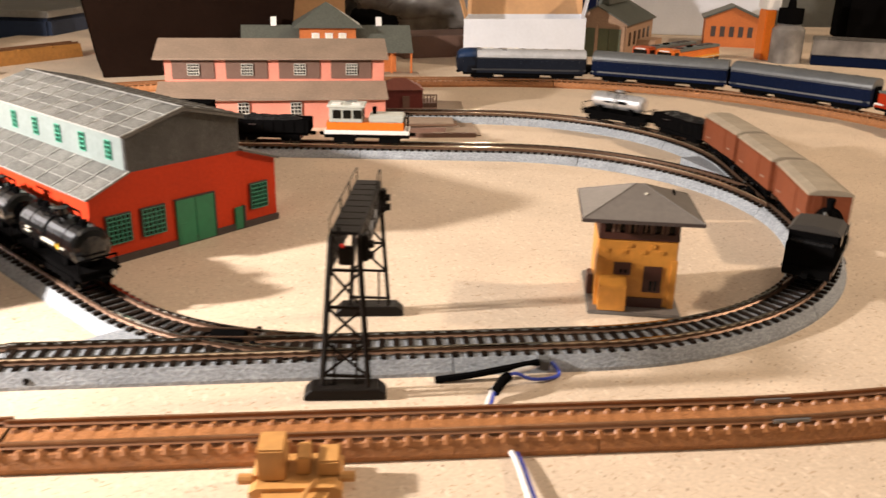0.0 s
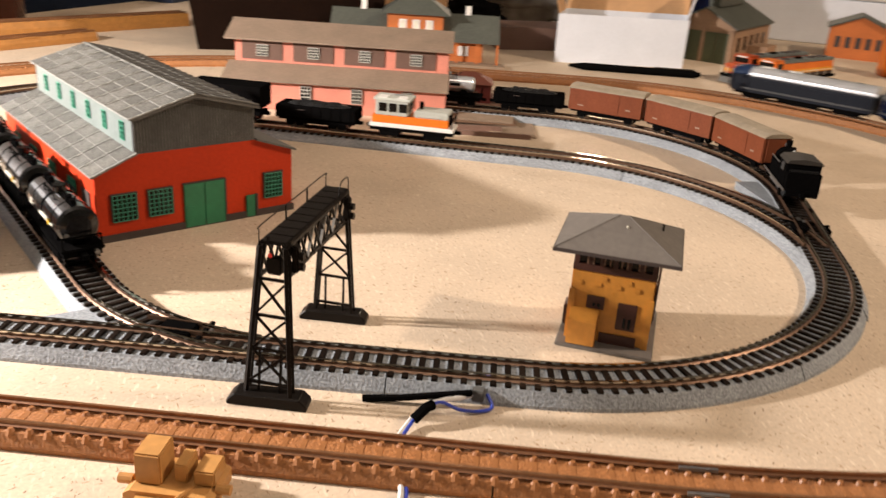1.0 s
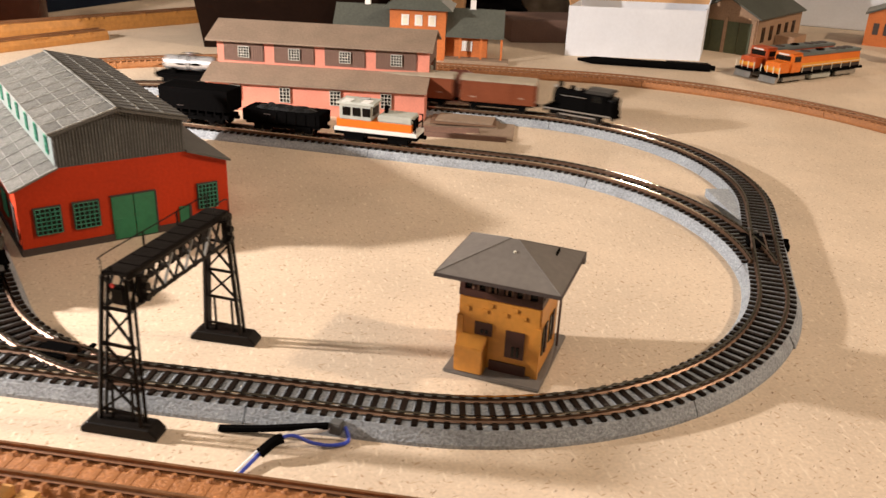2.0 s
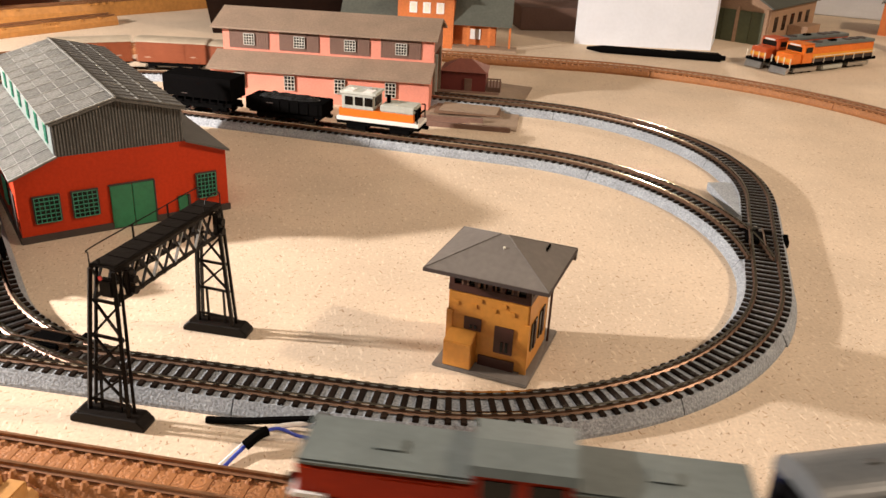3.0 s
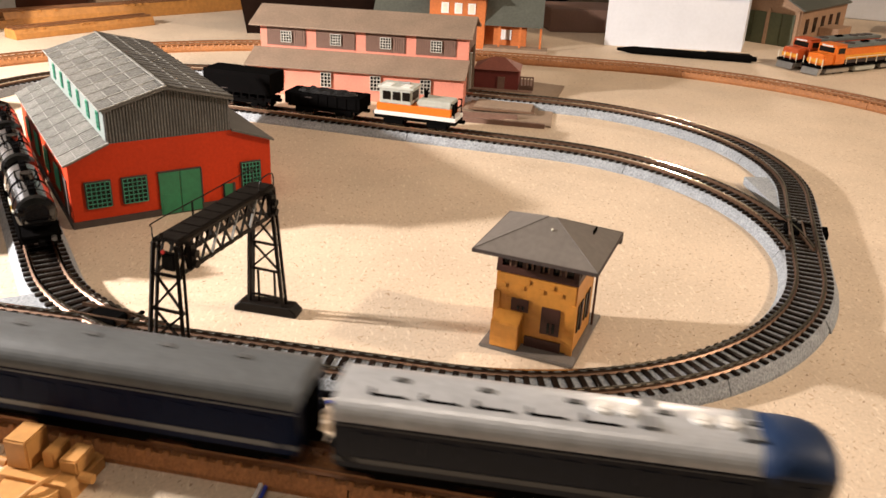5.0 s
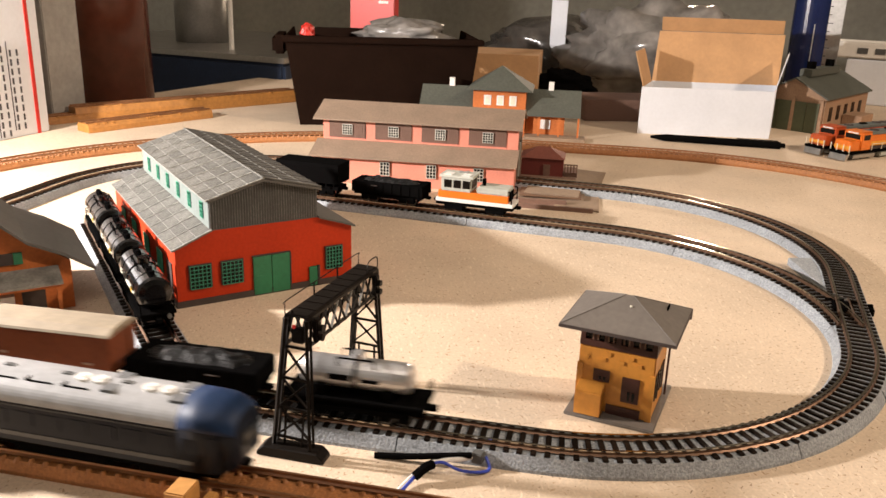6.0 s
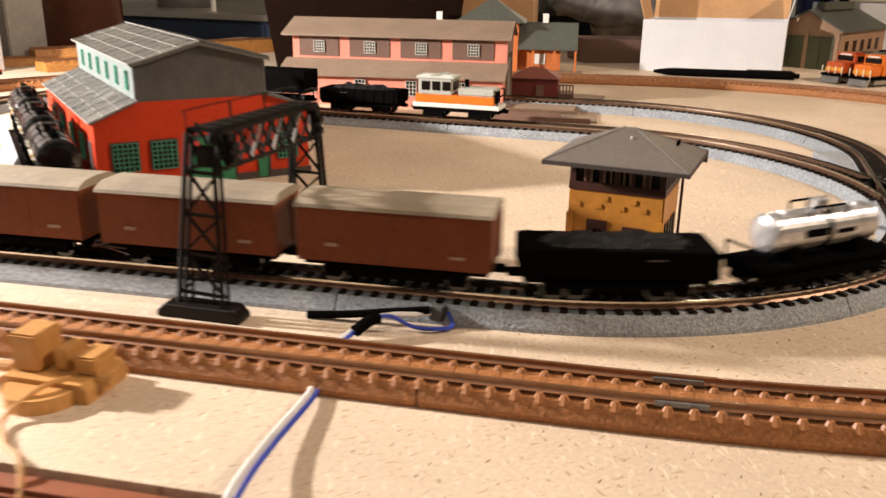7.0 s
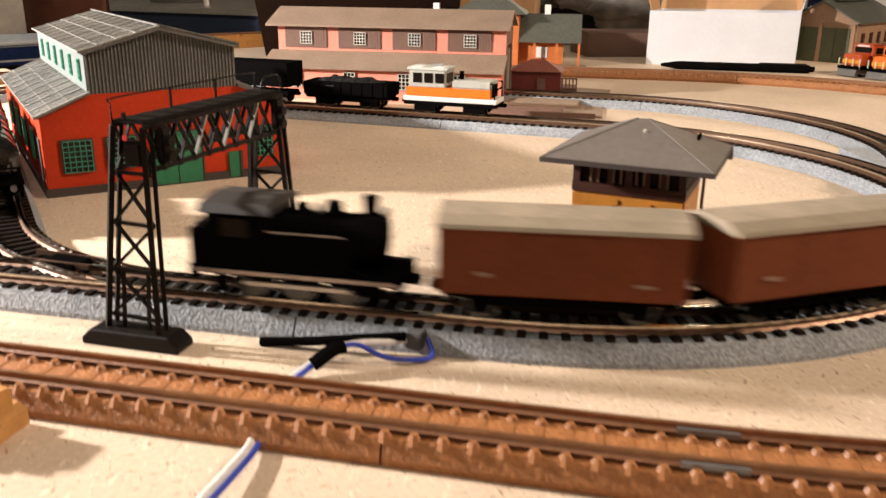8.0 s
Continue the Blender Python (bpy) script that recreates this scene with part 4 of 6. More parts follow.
def tank_wagon(m, mat, name, label, r=0.0068, zc=0.0142):
    L = 0.047
    t = thing(name, m, label, "tank wagon")
    running_gear(t, L, (-0.0165, -0.0105, 0.0105, 0.0165))
    part("deck", B(-L / 2, L / 2, -0.0070, 0.0070, 0.0066, 0.0076, 0.0002), BLACK, t)
    h = 0.0164 if mat is SILVER else 0.0190
    bm = rod(bmesh.new(), (-h, 0, zc), (h, 0, zc), r, 28)
    for sx in (-1, 1):
        rod(bm, (sx * h, 0, zc), (sx * (h + 0.0010), 0, zc), r, 28, r * 0.88)
        rod(bm, (sx * (h + 0.0010), 0, zc), (sx * (h + 0.0017), 0, zc), r * 0.88, 28, r * 0.6)
    tank = part("tank", bm, mat, t, smooth=False)
    part("dome", rod(bmesh.new(), (0, 0, zc + r - 0.0005), (0, 0, zc + r + 0.0022), 0.0022, 16), mat, tank)
    for x in (-0.012, 0.0, 0.012):
        part("band", rod(bmesh.new(), (x - 0.0006, 0, zc), (x + 0.0006, 0, zc), r + 0.0002, 28), BLACK if x == 0 else mat, tank)
    for x in (-0.011, 0.011):
        part("saddle", B(x - 0.0016, x + 0.0016, -0.0055, 0.0055, 0.0076, 0.0112), BLACK, t)
    bm = bmesh.new()
    for y in (-0.0035, 0.0035):
        bar(bm, (-0.006, y, zc + r + 0.0012), (0.006, y, zc + r + 0.0012), 0.0005)
        for x in (-0.006, 0.0, 0.006):
            bar(bm, (x, y, zc + r - 0.0020), (x, y, zc + r + 0.0012), 0.0004)
    part("walkway_rail", bm, BLACK, t)
    for sx in (-1, 1):
        bm = bmesh.new()
        for y in (-0.0062, 0.0062):
            bar(bm, (sx * 0.0226, y, 0.0076), (sx * 0.0226, y, 0.0118), 0.0005)
        bar(bm, (sx * 0.0226, -0.0062, 0.0116), (sx * 0.0226, 0.0062, 0.0116), 0.0005)
        part("end_rail", bm, BLACK, t)
    for y in (-r - 0.0002, r - 0.0001):
        if mat is SILVER:
            part("lettering_bar", B(-0.0085, -0.0015, y - 0.0002, y + 0.0005, zc - 0.0006, zc + 0.0012), BLACK, tank, "black mark on the tank side")
            part("lettering_bar", B(0.0020, 0.0080, y - 0.0002, y + 0.0005, zc - 0.0006, zc + 0.0004), BLACK, tank)
            continue
        part("lettering_bar", B(-0.0080, 0.0010, y - 0.0002, y + 0.0005, zc - 0.0006, zc + 0.0004), CREAM, tank)
        for x, k in ((-0.0150, 0.0030), (0.0100, 0.0040), (0.0108, 0.0028)):
            part("lettering_bar", B(x, x + k, y - 0.0002, y + 0.0005, zc + (0.0008 if k < 0.003 else -0.0004), zc + (0.0012 if k < 0.003 else 0.0000)), CREAM, tank)
        mark = bmesh.new()
        bar(mark, (-0.0108, y, zc - 0.0001), (-0.0108, y + 0.0006, zc - 0.0001), 0.0016)
        bmesh.ops.rotate(mark, cent=(-0.0108, y, zc - 0.0001), matrix=Matrix.Rotation(radians(45), 3, "Y"), verts=mark.verts)
        part("diamond_mark", mark, LOGO_YELLOW, tank, "yellow diamond mark")
    if mat is not SILVER:
        bm = bmesh.new()
        for x in (-0.016, -0.0115, 0.0115, 0.016):
            rod(bm, (x, 0, zc + r - 0.0003), (x, 0, zc + r + 0.0016), 0.0012, 10)
        part("hatch", bm, BLACK, tank, "round filler hatch")
        for x in (-0.0235, 0.0235):
            part("buffer", rod(bmesh.new(), (x, -0.0040, 0.0062), (x + math.copysign(0.0016, x), -0.0040, 0.0062), 0.0009, 10), STEEL, t, "bright buffer head")
    return t


def coal_wagon(m, name="coal_wagon", label="black open wagon heaped with coal", high=False):
    L, top = (0.0425, 0.0190) if high else (0.0460, 0.0130)
    t = thing(name, m, label, "wagon")
    running_gear(t, L, (-0.0150, -0.0095, 0.0095, 0.0150))
    if high:
        body = part("body", XP([(-0.0085, 0.0090), (0.0085, 0.0090), (0.0088, top), (0.0086, top + 0.0022), (-0.0086, top + 0.0022), (-0.0088, top)], -L / 2, L / 2), BLACK, t)
    else:
        body = part("body", B(-L / 2, L / 2, -0.0082, 0.0082, 0.0064, top, 0.0003), BLACK, t)
    for y in (-0.0086, 0.0082):
        for i in range(8):
            x = -L / 2 + 0.003 + i * (L - 0.006) / 7
            part("stake", B(x - 0.0005, x + 0.0005, y, y + 0.0004, 0.0068, top), BLACK, body)
    bm = bmesh.new()
    n, k = 26, 9
    grid = [[bm.verts.new((-L / 2 + 0.0012 + (L - 0.0024) * i / n, -0.0074 + 0.0148 * j / k, top - 0.0012 + (0.0040 if not high else 0.0026) * math.sin(math.pi * j / k) * min(1, 4 * min(i, n - i) / n) * (0.8 + 0.5 * noise.noise((i * 0.35, j * 0.5, 3.0))) + random.uniform(-0.0003, 0.0003))) for j in range(k + 1)] for i in range(n + 1)]
    for i in range(n):
        for j in range(k):
            bm.faces.new((grid[i][j], grid[i + 1][j], grid[i + 1][j + 1], grid[i][j + 1]))
    part("coal", bm, COAL, t, "heap of black coal")
    for y in (-0.0088, 0.0085):
        part("lettering_bar", B(0.006, 0.010, y - 0.0002, y + 0.0005, 0.0110, 0.0113), PLINTH, body)
    return t


def steam_tank_engine(m):
    """Chimney towards +x."""
    L = 0.0435
    t = thing("steam_tank_engine", m, "small black steam tank engine pushing the freight train", "locomotive")
    part("frame", B(-L / 2, L / 2, -0.0070, 0.0070, 0.0052, 0.0068, 0.0002), BLACK, t)
    part("boiler", rod(bmesh.new(), (-0.006, 0, 0.0132), (0.0165, 0, 0.0132), 0.0050, 24), BLACK, t)
    part("smokebox", rod(bmesh.new(), (0.0118, 0, 0.0132), (0.0172, 0, 0.0132), 0.0053, 24), BLACK, t)
    for y in (-0.0080, 0.0040):
        part("side_tank", B(-0.006, 0.0115, y, y + 0.0040, 0.0068, 0.0148, 0.0004), BLACK, t)
    part("cab", B(-0.0185, -0.006, -0.0080, 0.0080, 0.0068, 0.0190, 0.0004), BLACK, t)
    part("cab_roof", XP([(-0.0086, 0.0189), (0.0086, 0.0189), (0.0070, 0.0205), (0, 0.0213), (-0.0070, 0.0205)], -0.0200, -0.0045), CAB_ROOF, t, "dusty black cab roof")
    for y in (-0.0082, 0.0079):
        part("cab_window", B(-0.0150, -0.0095, y, y + 0.0003, 0.0140, 0.0178), DARK_GLASS, t)
        part("running_board_edge", B(-L / 2, L / 2, y * 1.02, y * 1.02 + 0.0003, 0.0060, 0.0068), STEEL, t, "pale running board edge")
    part("bunker", B(-0.0225, -0.0186, -0.0078, 0.0078, 0.0068, 0.0152, 0.0003), BLACK, t)
    part("chimney", rod(bmesh.new(), (0.0144, 0, 0.0180), (0.0144, 0, 0.0222), 0.0013, 14, 0.0017), BLACK, t)
    part("steam_dome", rod(bmesh.new(), (0.0065, 0, 0.0180), (0.0065, 0, 0.0206), 0.0021, 14, 0.0015), BLACK, t)
    part("sand_dome", rod(bmesh.new(), (-0.0005, 0, 0.0180), (-0.0005, 0, 0.0198), 0.0018, 14, 0.0013), BLACK, t)
    part("headlamp", rod(bmesh.new(), (0.0168, 0, 0.0190), (0.0184, 0, 0.0190), 0.0011, 12), STEEL, t)
    part("buffer_beam", B(0.0210, 0.0220, -0.0074, 0.0074, 0.0040, 0.0074), BLACK, t)
    part("buffer_beam", B(-0.0232, -0.0222, -0.0074, 0.0074, 0.0040, 0.0074), BLACK, t)
    for y in (-0.0083, 0.0080):
        part("handrail", bar(bmesh.new(), (-0.0050, y, 0.0156), (0.0110, y, 0.0156), 0.0003), STEEL, t, "thin bright handrail")
        part("step", B(-0.0170, -0.0140, y - 0.0003, y + 0.0006, 0.0022, 0.0056), BLACK, t)
    part("bell", rod(bmesh.new(), (0.0030, 0, 0.0180), (0.0030, 0, 0.0200), 0.0010, 10, 0.0005), STEEL, t)
    part("coal_bunker_load", B(-0.0220, -0.0192, -0.0068, 0.0068, 0.0152, 0.0162, 0.0004), COAL, t)
    for x in (-0.0105, 0.0, 0.0105):
        wheelset(t, x, 0.0042)
    for y in (-0.0068, 0.0062):
        part("coupling_rod", B(-0.0115, 0.0115, y, y + 0.0006, 0.0032, 0.0040), STEEL, t, "bright coupling rod")
        part("cylinder", B(0.0125, 0.0185, y - 0.0005, y + 0.0011, 0.0030, 0.0066, 0.0004), BLACK, t)
    for sx in (-1, 1):
        coupler(t, sx * 0.0218, sx)
    return t


def cab_diesel(m):
    """Small orange shunter; hood towards +x."""
    L = 0.047
    t = thing("diesel_shunter", m, "small orange and grey diesel shunter with white band", "locomotive")
    part("frame", B(-L / 2, L / 2, -0.0072, 0.0072, 0.0042, 0.0062, 0.0002), BLACK, t)
    part("band", B(-L / 2, L / 2, -0.0078, 0.0078, 0.0062, 0.0084, 0.0002), WHITE, t, "white lower band")
    part("body", B(-0.0222, 0.0205, -0.0072, 0.0072, 0.0084, 0.0128, 0.0003), ORANGE, t, "orange lower body")
    part("hood", B(0.0012, 0.0205, -0.0070, 0.0070, 0.0128, 0.0166, 0.0006), PALE_GREY, t, "pale grey hood top")
    cab = part("cab", B(-0.0205, -0.0022, -0.0074, 0.0074, 0.0128, 0.0212, 0.0003), PALE_GREY, t, "pale grey cab")
    part("cab_roof", XP([(-0.0080, 0.0211), (0.0080, 0.0211), (0.0070, 0.0222), (-0.0070, 0.0222)], -0.0215, -0.0010), PALE_GREY, t)
    for y in (-0.0077, 0.0074):
        for x in (-0.0185, -0.0128, -0.0072):
            part("window", B(x, x + 0.0044, y, y + 0.0003, 0.0150, 0.0196), DARK_GLASS, cab)
    part("window", B(-0.0022, -0.0019, -0.005, 0.005, 0.0150, 0.0196), DARK_GLASS, cab)
    for x in (-0.0195, -0.0085):
        part("roof_sheet", B(x, x + 0.0052, -0.0066, 0.0010, 0.0222, 0.0224), WHITE, t, "pale worn roof patch")
    part("horn", rod(bmesh.new(), (-0.012, 0.002, 0.0224), (-0.006, 0.002, 0.0230), 0.0007), STEEL, t)
    part("exhaust", rod(bmesh.new(), (0.004, 0, 0.0166), (0.004, 0, 0.0205), 0.0012), BLACK, t)
    bm = bmesh.new()
    for y in (-0.0072, 0.0072):
        bar(bm, (0.0225, y, 0.0080), (0.0225, y, 0.0158), 0.0006), bar(bm, (0.0205, y, 0.0158), (0.0225, y, 0.0158), 0.0006)
    bar(bm, (0.0225, -0.0072, 0.0128), (0.0225, 0.0072, 0.0128), 0.0006)
    part("handrail", bm, BLACK, t)
    for i in range(3):
        part("grille", B(0.0205, 0.0209, -0.005 + i * 0.0036, -0.0024 + i * 0.0036, 0.0090, 0.0150), BLACK, t)
    for x in (-0.0155, -0.0095, 0.0095, 0.0155):
        wheelset(t, x)
    for x in (-0.0125, 0.0125):
        part("bogie", B(x - 0.0058, x + 0.0058, -0.0068, 0.0068, 0.0014, 0.0042, 0.0003), BLACK, t)
    for sx in (-1, 1):
        coupler(t, sx * 0.0232, sx)
    return t


def coach(m, tail=False):
    L = 0.1036 if tail else 0.1075
    t = thing("sleeping_coach", m, "dark blue coach with grey roof" + (", rounded blue tail end" if tail else " and thin grey bands"), "coach", "coaches of the blue train")
    e = L / 2
    body = part("body", B(-e + (0.008 if tail else 0.0), e, -0.0092, 0.0092, 0.0052, 0.0182, 0.0006), TAIL_SIDE if tail else BLUE, t)
    prof = [(-0.0093, 0.0178), (0.0093, 0.0178)] + [(math.copysign(0.0093 * abs(math.cos(a)) ** 0.85, math.cos(a)), 0.0178 + 0.0063 * math.sin(a) ** 0.85) for a in (math.pi * i / 24 for i in range(1, 24))]
    part("roof", XP(prof, -e + (0.013 if tail else 0.0), e), TAIL_ROOF if tail else COACH_ROOF, t, "silver-grey roof")
    if tail:
        bm = bmesh.new()
        outline = [(-0.0092, 0.0054), (0.0092, 0.0054)] + prof[1:] + [prof[0]]
        rings = [[bm.verts.new((-e + x, y * k * 1.012, 0.0125 + (z - 0.0125) * k * 1.012)) for y, z in outline] for x, k in ((0.0129, 1), (0.007, 1), (0.003, 0.975), (0.0005, 0.92), (-0.0015, 0.83), (-0.0030, 0.70), (-0.0036, 0.52))]
        for a, b in zip(rings, rings[1:]):
            for k in range(len(outline)):
                bm.faces.new((a[k - 1], a[k], b[k], b[k - 1]))
        bm.faces.new(rings[0]), bm.faces.new(rings[-1][::-1])
        end = part("tail_end", bm, TAIL_SIDE, t, "rounded dark tail end", True)
        bm = bmesh.new()
        rings = [[bm.verts.new((-e + x, y * k * 1.03, 0.0125 + (z - 0.0125) * k * 1.03)) for y, z in prof] for x, k in ((0.0131, 1), (0.007, 1), (0.003, 0.975), (0.0005, 0.92), (-0.0015, 0.83), (-0.0026, 0.74))]
        for a, b in zip(rings, rings[1:]):
            for k in range(len(prof)):
                bm.faces.new((a[k - 1], a[k], b[k], b[k - 1]))
        bm.faces.new(rings[0]), bm.faces.new(rings[-1][::-1])
        part("roof_cap", bm, TAIL_BLUE, end, "blue painted roof end", True)
        part("tail_window", B(-e - 0.0040, -e - 0.0030, -0.0045, 0.0045, 0.0128, 0.0165), DARK_GLASS, t)
    for y in (-0.0094, 0.0091):
        for z, w in ((0.0074, 0.0013), (0.0168, 0.0004)):
            part("side_band", B(-e + (0.009 if tail else 0.0), e, y, y + 0.0003, z, z + w), TAIL_BAND if tail else COACH_BAND, body, "thin grey band")
        n = 11
        for i in range(n):
            x = -e + 0.009 + i * (L - 0.018) / (n - 1)
            part("window", B(x - 0.0026, x + 0.0026, y, y + 0.0003, 0.0112, 0.0154), TAIL_SIDE if tail else BLUE, body)
        for x in (-e + 0.0035, e - 0.0035):
            part("door", B(x - 0.0018, x + 0.0018, y, y + 0.0003, 0.0060, 0.0165), TAIL_SIDE if tail else BLUE, body)
    part("underframe", B(-e + 0.002, e - 0.002, -0.0080, 0.0080, 0.0036, 0.0052), BLACK, t)
    part("equipment_box", B(-0.016, 0.014, -0.0078, 0.0078, 0.0016, 0.0036), BLACK, t)
    for x in (-e + 0.018, e - 0.018):
        b = part("bogie", B(x - 0.0095, x + 0.0095, -0.0074, 0.0074, 0.0014, 0.0036, 0.0003), BLACK, t)
        for o in (-0.006, 0.006):
            wheelset(t, x + o, 0.0028)
    for i in range(5):
        x = -0.038 + i * 0.019
        part("roof_vent", B(x - 0.0018, x + 0.0018, -0.0010, 0.0010, 0.0236, 0.0244, 0.0003), GREY_WALL, t)
    for i in range(5 if tail else 0):
        x = -0.006 + i * 0.0115
        slot = part("roof_slot", B(x - 0.0042, x + 0.0036, 0.0052, 0.0058, 0.0222, 0.0234), BLACK, t)
        part("slot_end", B(x + 0.0036, x + 0.0042, 0.0034, 0.0058, 0.0228, 0.0238), BLACK, slot)
    for x0 in (-e + 0.0225, -e + 0.0435) if tail else ():
        for o in (-0.0026, 0.0026):
            fan = part("roof_fan", rod(bmesh.new(), (x0 + o, 0.001, 0.0236), (x0 + o, 0.001, 0.0246), 0.0022, 16), WHITE, t, "white round roof ventilator")
            part("fan_hub", rod(bmesh.new(), (x0 + o, 0.001, 0.0246), (x0 + o, 0.001, 0.0249), 0.0010, 12), WHITE, fan)
        part("roof_grille", B(x0 - 0.0095, x0 - 0.0055, -0.0056, 0.0056, 0.0231, 0.02405), TAIL_GRILLE, t, "darker roof grille")
    for sx in (-1, 1):
        coupler(t, sx * e, sx)
        if not (tail and sx < 0):
            part("gangway", B(min(sx * e, sx * (e + 0.0014)), max(sx * e, sx * (e + 0.0014)), -0.004, 0.004, 0.0052, 0.0185), BLACK, t)
    return t


def centre_cab_engine(m):
    L = 0.099
    e = L / 2
    t = thing("red_diesel_engine", m, "red centre-cab diesel engine with grey roofs", "locomotive")
    part("frame", B(-e, e, -0.0085, 0.0085, 0.0042, 0.0062, 0.0003), BLACK, t)
    part("sill", B(-e, e, -0.0090, 0.0090, 0.0062, 0.0076, 0.0002), ENGINE_RED, t)
    for sx in (-1, 1):
        a, b = sorted((sx * 0.0102, sx * (e - 0.001)))
        h = part("hood", B(a, b, -0.0082, 0.0082, 0.0076, 0.0158, 0.0006), ENGINE_RED, t, "red engine hood")
        part("hood_roof", B(a, b, -0.0084, 0.0084, 0.0158, 0.0174, 0.0005), ENGINE_GREY, t, "grey hood roof")
        part("radiator_grille", B(a + 0.004, a + 0.020, -0.0085, -0.0082, 0.0090, 0.0146), ENGINE_RED, h)
        part("radiator_grille", B(a + 0.004, a + 0.020, 0.0082, 0.0085, 0.0090, 0.0146), ENGINE_RED, h)
        for y in (-0.0045, 0.0045):
            part("headlight", rod(bmesh.new(), (sx * (e - 0.0012), y, 0.0135), (sx * (e - 0.0002), y, 0.0135), 0.0012, 12), WHITE, h)
        part("roof_hatch", B((a + b) / 2 - 0.003, (a + b) / 2 + 0.003, -0.0022, 0.0022, 0.0174, 0.0179), ENGINE_GREY, t)
        part("end_stripe", B(sx * (e + 0.0001) - 0.0004, sx * (e + 0.0001) + 0.0004, -0.0088, 0.0088, 0.0064, 0.0080), WHITE, t, "white end stripe")
        for y in (-0.0088, 0.0085):
            part("corner_stripe", B(sx * (e - 0.004) - 0.0036, sx * (e - 0.004) + 0.0036, y - 0.0004, y + 0.0007, 0.0078, 0.0090), WHITE, t)
        part("bogie", B(sx * 0.030 - 0.011, sx * 0.030 + 0.011, -0.0076, 0.0076, 0.0014, 0.0042, 0.0004), BLACK, t)
        for o in (-0.007, 0.007):
            wheelset(t, sx * 0.030 + o)
        coupler(t, sx * e, sx)
    cab = part("cab", B(-0.0102, 0.0102, -0.0090, 0.0090, 0.0076, 0.0196, 0.0004), ENGINE_RED, t, "red centre cab")
    part("cab_roof", XP([(-0.0095, 0.0195), (0.0095, 0.0195), (0.0084, 0.0212), (0, 0.0220), (-0.0084, 0.0212)], -0.0112, 0.0112), ENGINE_GREY, t, "grey cab roof")
    for y in (-0.0093, 0.0090):
        for x in (-0.0088, 0.0014):
            part("window", B(x, x + 0.0074, y, y + 0.0003, 0.0138, 0.0184), DARK_GLASS, cab)
    for x in (-0.0105, 0.0102):
        for y in (-0.0070, 0.0018):
            part("window", B(x, x + 0.0003, y, y + 0.0052, 0.0160, 0.0188), DARK_GLASS, cab)
    return t


def on_line(line, s, reach):
    """The pose of a vehicle whose two trucks stand reach before and behind s on the line."""
    lap = line.length if line in (LOOP, OVAL) else 1e9
    a, b = line.side((s + reach) % lap, 0, RAIL_TOP), line.side((s - reach) % lap, 0, RAIL_TOP)
    c = (a + b) / 2
    return pose(c.x, c.y, c.z, 0, 0, math.degrees(math.atan2(a.y - b.y, a.x - b.x)))


FAR = LOOP.length
FREIGHT = [(0.0, 0.5625), (0.5, 0.6420), (1.0, 0.722), (1.5, 0.806), (2.0, 0.888), (3.5, 1.150), (4.0, 1.232), (5.5, FAR + 0.061), (6.0, FAR + 0.130), (6.5, FAR + 0.200), (7.0, FAR + 0.2650), (7.5, FAR + 0.3386), (8.0, FAR + 0.4094)]
BLUE_TAIL = [(0.0, 1.0625), (0.5, 0.9855), (1.0, 0.910), (1.5, 0.833), (3.5, 0.499), (4.0, 0.412), (5.5, 0.160), (6.0, 0.0765), (6.5, -0.003), (8.0, -0.242)]


def progress(table, t):
    return float(np.interp(t, [r[0] for r in table], [r[1] for r in table]))


HERE = pose(0, 0, RAIL_TOP)
# each: vehicle, its middle behind the train's head, half its wheelbase
freight_train = [
    (tank_wagon(HERE, SILVER, "silver_tank_wagon", "silver tank wagon with black band leading the freight train", 0.0050, 0.0141), 0.0210, 0.0135),
    (coal_wagon(HERE, "coal_hopper", "black coal wagon in the moving freight train"), 0.0750, 0.0135),
    (boxcar(HERE), 0.1270, 0.0155),
    (boxcar(HERE), 0.1800, 0.0155),
    (boxcar(HERE), 0.2325, 0.0155),
    (steam_tank_engine(HERE), 0.2858, 0.0105),
]
blue_train = [
    (coach(HERE, True), 0.0555, 0.036),
    (coach(HERE), 0.1690, 0.036),
    (coach(HERE), 0.2820, 0.036),
    (centre_cab_engine(HERE), 0.3918, 0.030),
]
cab_diesel(on_line(INNER, 0.2564, 0.0125) @ pose(0, 0, 0, 0, 0, 180))
coal_wagon(on_line(INNER, 0.3110, 0.0135))
coal_wagon(on_line(INNER, 0.3640, 0.0135), "high_hopper", "black high-sided hopper wagon standing behind the shed", True)
tank_wagon(on_line(SIDING, 0.116, 0.0135), BLACK_GLOSS, "black_tank_wagon", "glossy black tank wagon standing beside the red shed")
tank_wagon(on_line(SIDING, 0.168, 0.0135), BLACK_GLOSS, "black_tank_wagon", "glossy black tank wagon coupled behind another one")
tank_wagon(on_line(SIDING, 0.2200, 0.0135), BLACK_GLOSS, "black_tank_wagon", "glossy black tank wagon at the far end of the siding")
# ---------------------------------------------------------------- wiring and small things at the front


